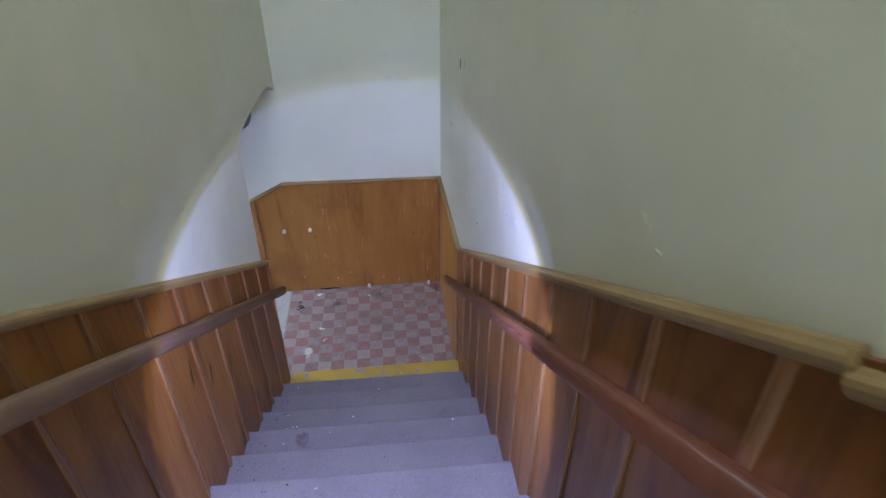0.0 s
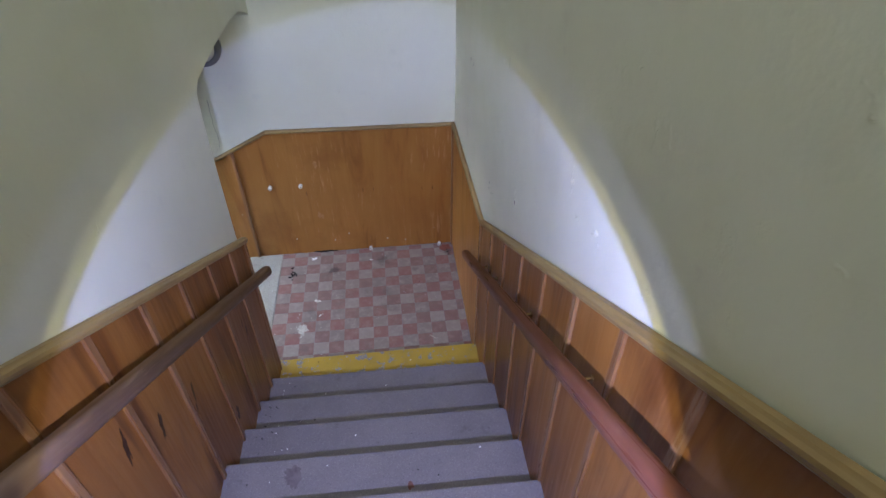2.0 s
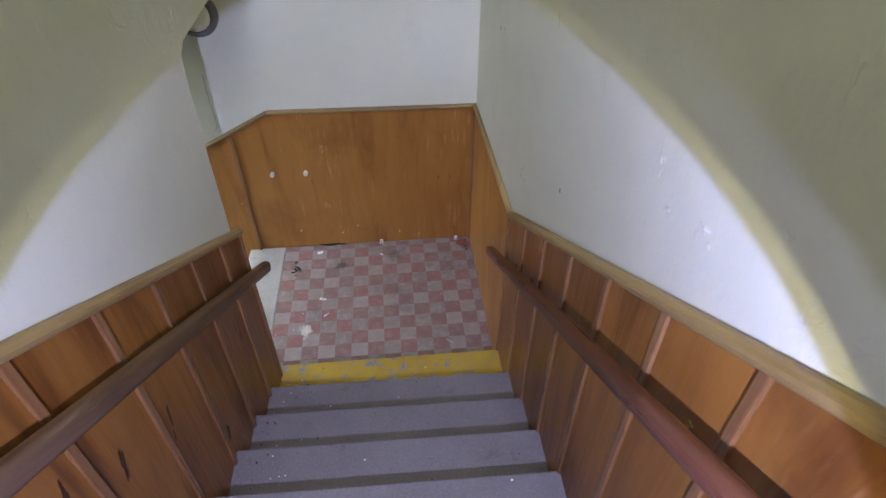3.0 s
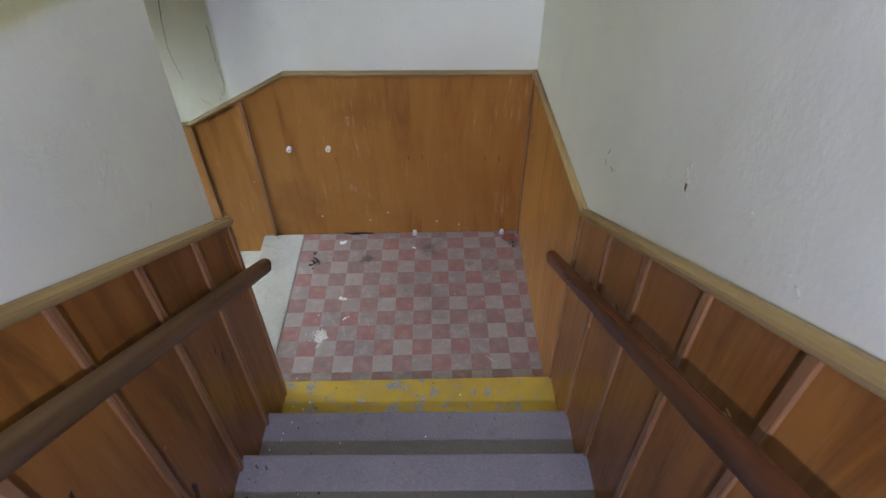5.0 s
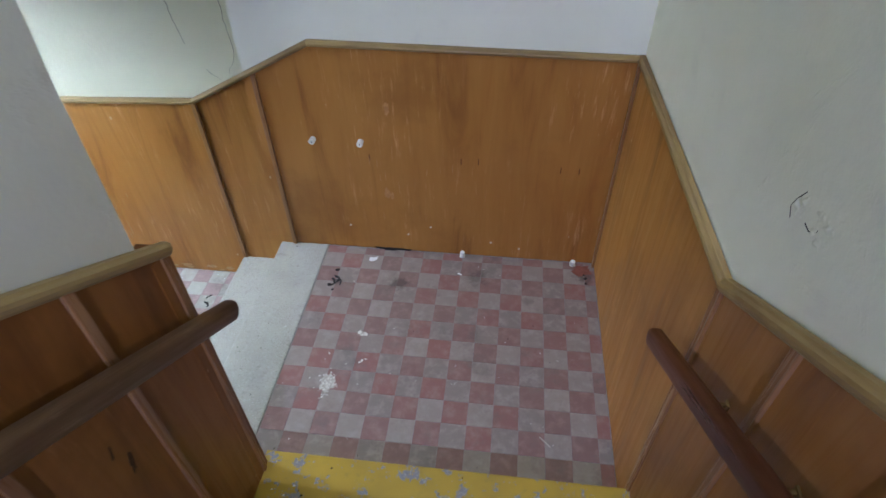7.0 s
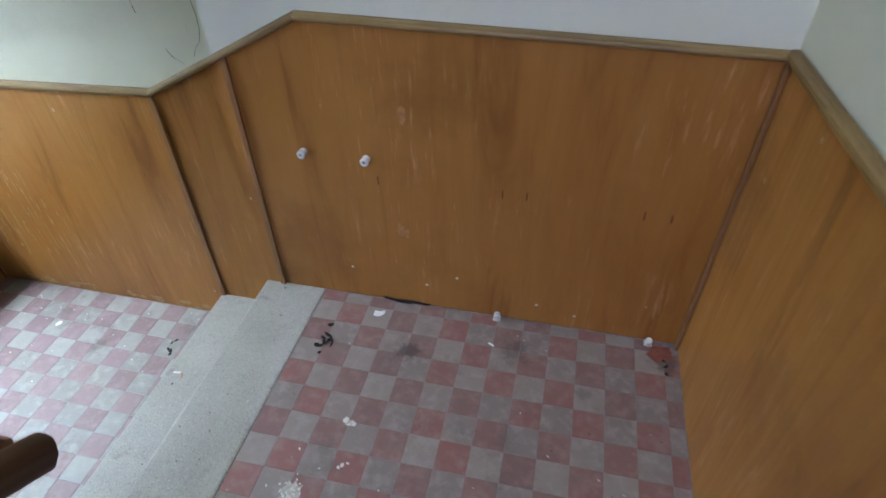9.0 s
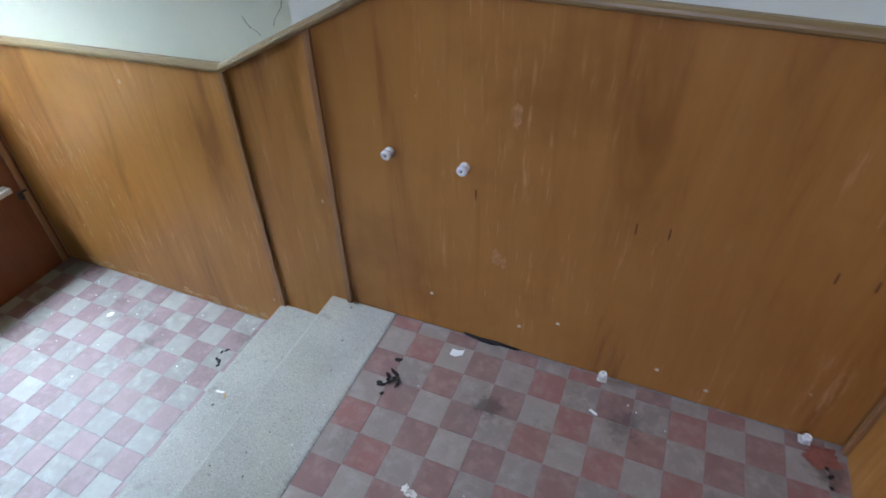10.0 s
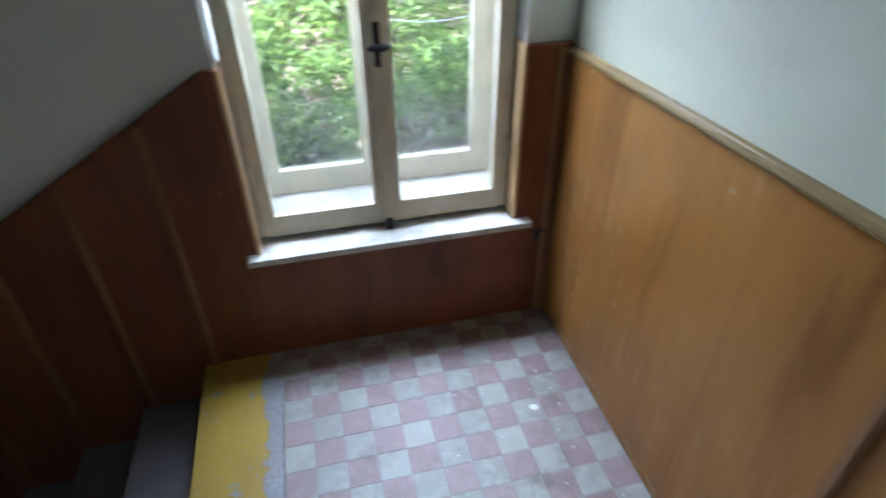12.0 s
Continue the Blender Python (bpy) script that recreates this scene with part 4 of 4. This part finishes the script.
def scratch(points, width):
    """A short dark break in the paint of the right wall."""
    bm = bmesh.new()
    for (y0, z0), (y1, z1) in zip(points, points[1:]):
        vs = [bm.verts.new((0.0156, y, z)) for y, z in ((y0, z0 - width / 2), (y1, z1 - width / 2), (y1, z1 + width / 2), (y0, z0 + width / 2))]
        out = bmesh.ops.extrude_face_region(bm, geom=[bm.faces.new(vs)])
        bmesh.ops.translate(bm, verts=[v for v in out["geom"] if isinstance(v, bmesh.types.BMVert)], vec=(0.006, 0, 0))
    part("crack", bm, CRACK, bpy.data.objects["wall_right"], "short dark break in the paint")


scratch([(-1.360, 1.463), (-1.345, 1.480), (-1.352, 1.500), (-1.372, 1.531)], 0.004)
scratch([(-1.408, 1.490), (-1.425, 1.488), (-1.440, 1.492), (-1.449, 1.507)], 0.003)
scratch([(-1.618, 2.275), (-1.624, 2.25), (-1.620, 2.235)], 0.006)
scratch([(-0.746, 1.925), (-0.752, 1.90), (-0.744, 1.885)], 0.005)
scratch([(-1.30, 2.50), (-1.315, 2.475), (-1.305, 2.455)], 0.014)

def chip(y, z, w, h, seed, material):
    """A hole in the paint that bares the brown render below, with a ragged edge."""
    pts = []
    for i in range(28):
        a = 2 * math.pi * i / 28
        q = 0.8 + 0.7 * noise.noise(Vector((math.cos(a) * 2, math.sin(a) * 2, seed)))
        pts.append((y + w / 2 * math.cos(a) * q, z + h / 2 * math.sin(a) * q))
    part("chip", prism(pts, 0.0148, 0.018, 0), material, bpy.data.objects["wall_right"], "brown chip where the paint has come off")


BARE = simple("bare_render", (0.16, 0.105, 0.060), 0.9, 0, 0.5, 60)
chip(-1.148, 2.441, 0.045, 0.065, 2, BARE)
chip(-1.895, 1.772, 0.012, 0.030, 5, BARE)
chip(-0.658, 1.890, 0.010, 0.030, 6, BARE)

part("bolt", boxes(((-3.290, MID - 0.012, 0.176), (-3.280, MID + 0.012, 0.235)), ((-3.295, MID - 0.030, 0.176), (-3.275, MID + 0.025, 0.184)), bevel=0.002), DARK_METAL, window, "dark bottom bolt of the window")
part("sill_hook", boxes(((-3.185, -0.093, 0.130), (-3.165, -0.078, 0.165)), ((-3.180, -0.078, 0.158), (-3.170, -0.055, 0.166)), bevel=0.002), DARK_METAL, window, "dark metal hook at the sill's end")
for hz in (0.42, 0.95):
    part("hinge", boxes(((-3.312, WY1 - 0.032, hz), (-3.296, WY1 - 0.016, hz + 0.07)), bevel=0.004), FRAME_PAINT, window)
    part("hinge", boxes(((-3.312, WY0 + 0.016, hz), (-3.296, WY0 + 0.032, hz + 0.07)), bevel=0.004), FRAME_PAINT, window)

# ---- outside the window ----
top("ground", boxes(((-400, -400, -0.9), (-3.62, 400, -0.6))), SOIL, "brown earth outside the window", "ground", kind="structure")


def earth_bank():
    """A bare brown slope of earth and dry leaves that rises behind the shrubs."""
    bm = bmesh.new()
    nx, ny = 26, 60
    rows = []
    for i in range(nx + 1):
        x = -8.6 - 0.42 * i
        rise_here = 2.6 * (1 - math.cos(math.pi * i / nx)) / 2
        rows.append([bm.verts.new((x, -12 + 0.42 * j, -0.62 + rise_here + (0.16 * noise.noise(Vector((x * 0.9, j * 0.38, 3.0))) + 0.05 * noise.noise(Vector((x * 4, j * 1.7, 7.0)))) * min(1, i / 3))) for j in range(ny + 1)])
    for i in range(nx):
        for j in range(ny):
            bm.faces.new((rows[i][j], rows[i + 1][j], rows[i + 1][j + 1], rows[i][j + 1]))
    out = bmesh.ops.extrude_face_region(bm, geom=list(bm.faces))
    bmesh.ops.translate(bm, verts=[v for v in out["geom"] if isinstance(v, bmesh.types.BMVert)], vec=(0, 0, -0.3))
    top("ground_bank", bm, SOIL, "brown earth bank rising behind the shrubs", "bank", kind="structure", smooth=True)


earth_bank()


def leaves(count, centre, spread, size, seed):
    """Many small folded leaves round a centre, thicker in clumps."""
    r = np.random.default_rng(seed)
    clumps = r.normal(0, 1, (max(6, count // 60), 3)) * spread
    at = clumps[r.integers(0, len(clumps), count)] + r.normal(0, 0.16, (count, 3)) * (np.array(spread) * 0.9 + 0.05)
    at += np.array(centre)
    way = r.normal(0, 1, (count, 3)) * (1, 1, 0.45)
    way /= np.linalg.norm(way, axis=1)[:, None]
    up = r.normal(0, 0.5, (count, 3)) + (0, 0, 1)
    side = np.cross(way, up)
    side /= np.linalg.norm(side, axis=1)[:, None]
    length = size * r.uniform(0.6, 1.4, count)[:, None]
    fold = np.cross(side, way) * length * 0.12
    tip, mid = at + way * length, at + way * length * 0.45
    verts = np.stack([at, mid + side * length * 0.24 + fold, tip, mid - side * length * 0.24 + fold], 1).reshape(-1, 3)
    base = np.arange(count)[:, None] * 4
    faces = np.concatenate([base + [0, 1, 2], base + [0, 2, 3]], 1).reshape(-1, 3)
    me = bpy.data.meshes.new("leaves")
    me.from_pydata(verts.tolist(), [], faces.tolist())
    return me


def limb(bm, a, b, r0, r1, bend, rr):
    a, b = Vector(a), Vector(b)
    n, ring_size, last_ring = 5, 7, None
    for i in range(n + 1):
        t = i / n
        p = a.lerp(b, t) + Vector(bend) * math.sin(math.pi * t)
        r = r0 + (r1 - r0) * t
        ring_v = [bm.verts.new(p + Vector((math.cos(2 * math.pi * k / ring_size) * r, math.sin(2 * math.pi * k / ring_size) * r, 0))) for k in range(ring_size)]
        if last_ring:
            for k in range(ring_size):
                bm.faces.new((last_ring[k], last_ring[(k + 1) % ring_size], ring_v[(k + 1) % ring_size], ring_v[k]))
        last_ring = ring_v


def bush(name, label, category, x, y, height, spread, count, size, seed, material, stems):
    thing = empty(name, label, category, "greenery outside", at=(x, y, -0.6))
    r2 = random.Random(seed)
    bm = bmesh.new()
    for k in range(stems):
        foot = (r2.uniform(-0.15, 0.15), r2.uniform(-0.15, 0.15), 0)
        head = (r2.uniform(-1, 1) * spread[0], r2.uniform(-1, 1) * spread[1], height * r2.uniform(0.8, 1.25))
        limb(bm, foot, head, 0.022 * r2.uniform(0.6, 1.3), 0.006, (r2.uniform(-0.1, 0.1), r2.uniform(-0.1, 0.1), 0), r2)
        for _ in range(3):
            t = r2.uniform(0.4, 0.9)
            p = Vector(foot).lerp(Vector(head), t)
            limb(bm, p, p + Vector((r2.uniform(-0.4, 0.4), r2.uniform(-0.4, 0.4), r2.uniform(0.1, 0.5))), 0.008, 0.003, (0, 0, 0), r2)
    part("stems", bm, BARK, thing)
    me = leaves(count, (0, 0, height * 0.72), (spread[0], spread[1], spread[2]), size, seed)
    me.materials.append(material)
    crown = new("leaves", me)
    crown.parent = thing
    tagged(crown, kind="stuff")


bush("bush", "sunlit bright green bush outside the window", "bush", -6.0, -1.55, 0.95, (0.45, 0.60, 0.45), 3400, 0.085, 1, LEAF, 7)
bush("bush", "leafy green shrub with pale stems outside the window", "bush", -6.2, -0.2, 1.05, (0.45, 0.55, 0.50), 3000, 0.085, 2, LEAF, 9)
bush("bush", "leafy green shrub with pale stems outside the window", "bush", -6.5, -2.9, 1.1, (0.5, 0.6, 0.5), 3000, 0.09, 3, LEAF, 7)
bush("bush", "leafy green shrub with pale stems outside the window", "bush", -6.4, 1.0, 1.2, (0.5, 0.6, 0.55), 3000, 0.09, 11, LEAF, 8)
for bx, by, seed in ((-5.35, -0.95, 21), (-5.45, -0.05, 22), (-5.5, -1.9, 23), (-5.7, 0.75, 24)):
    bush("bush", "low bright green shrub outside the window", "bush", bx, by, 0.50, (0.32, 0.42, 0.30), 2200, 0.075, seed, LEAF, 6)
bush("bush", "dark green shrub behind the others", "bush", -8.2, -0.3, 1.4, (0.7, 0.8, 0.7), 2600, 0.11, 4, LEAF_DARK, 9)
bush("bush", "dark green shrub behind the others", "bush", -8.6, 1.9, 1.6, (0.8, 1.2, 0.8), 5000, 0.11, 5, LEAF, 9)
bush("bush", "dark green shrub behind the others", "bush", -8.6, -3.4, 1.6, (0.8, 1.2, 0.8), 5000, 0.11, 6, LEAF, 9)
bush("tree", "tall slender tree with light green leaves outside", "tree", -7.6, 0.8, 3.2, (0.8, 1.0, 0.9), 3400, 0.12, 7, LEAF, 5)
bush("tree", "tall slender tree with light green leaves outside", "tree", -11.0, -1.5, 3.6, (1.4, 2.6, 1.3), 5000, 0.18, 8, LEAF_DARK, 6)
bush("tree", "tall slender tree with light green leaves outside", "tree", -12.0, 4.0, 3.6, (1.4, 2.6, 1.6), 6000, 0.18, 9, LEAF, 6)
bush("tree", "tall slender tree with light green leaves outside", "tree", -12.0, -7.0, 3.6, (1.4, 2.6, 1.6), 6000, 0.18, 10, LEAF, 6)

wire_data = bpy.data.curves.new("wire", "CURVE")
wire_data.dimensions, wire_data.bevel_depth = "3D", 0.0018
line = wire_data.splines.new("POLY")
line.points.add(20)
for i, p in enumerate(line.points):
    t = i / 20
    p.co = (-3.70, -0.62 + 0.62 * t, 0.80 + 0.25 * (t - 0.45) ** 2, 1)
wire_data.materials.append(WIRE)
tagged(new("wire", wire_data), "thin white wire sagging outside the window", "wire")

# ---- floor tiles ----
JOINT = 0.0014


def tile_mesh(w, d, material):
    bm = bmesh.new()
    a, b, lift = w / 2, d / 2, 0.006
    e = 0.0009
    lower_ring = [bm.verts.new((sx * a, sy * b, -lift)) for sx, sy in ((-1, -1), (1, -1), (1, 1), (-1, 1))]
    mid_ring = [bm.verts.new((sx * a, sy * b, -e * 0.7)) for sx, sy in ((-1, -1), (1, -1), (1, 1), (-1, 1))]
    up_ring = [bm.verts.new((sx * (a - e), sy * (b - e), 0)) for sx, sy in ((-1, -1), (1, -1), (1, 1), (-1, 1))]
    for p, q in ((lower_ring, mid_ring), (mid_ring, up_ring)):
        for k in range(4):
            bm.faces.new((p[k], p[(k + 1) % 4], q[(k + 1) % 4], q[k]))
    bm.faces.new(up_ring)
    return mesh_of("tile", bm, material)


TILES = {}


def lay(parent, x0, x1, y0, y1, ox, oy, z, first, second, seed, pitch):
    """Tiles between the bounds on the grid through (ox, oy), cut where they meet the bounds."""
    r2 = random.Random(seed)
    for i in range(math.floor((x0 - ox) / pitch + 1e-3), math.ceil((x1 - ox) / pitch - 1e-3)):
        for j in range(math.floor((y0 - oy) / pitch + 1e-3), math.ceil((y1 - oy) / pitch - 1e-3)):
            a, b = max(x0, ox + i * pitch), min(x1, ox + (i + 1) * pitch)
            c, d = max(y0, oy + j * pitch), min(y1, oy + (j + 1) * pitch)
            if b - a < 0.012 or d - c < 0.012:
                continue
            material = first if (i + j) % 2 == 0 else second
            key = (round(b - a, 3), round(d - c, 3), material.name)
            if key not in TILES:
                TILES[key] = tile_mesh(b - a - JOINT, d - c - JOINT, material)
            ob = new("tile", TILES[key])
            ob.parent = parent
            ob.matrix_basis = pose((a + b) / 2 + r2.uniform(-1, 1) * 0.0006, (c + d) / 2 + r2.uniform(-1, 1) * 0.0006, z + r2.uniform(-1, 1) * 0.0004, r2.uniform(-0.25, 0.25), r2.uniform(-0.25, 0.25), r2.uniform(-0.4, 0.4))


lay(floor_landing, -1.441, -0.001, NOSE - 0.02, 0.0, -1.443, -0.694, 0.0, TILE_RED, TILE_GREY, 1, 0.1068)
lay(floor_lower, WINDOW_WALL, -1.978, -1.0805, 0.0, -2.787, -0.688, LOW, TILE_PALE, TILE_PINK, 2, 0.0985)
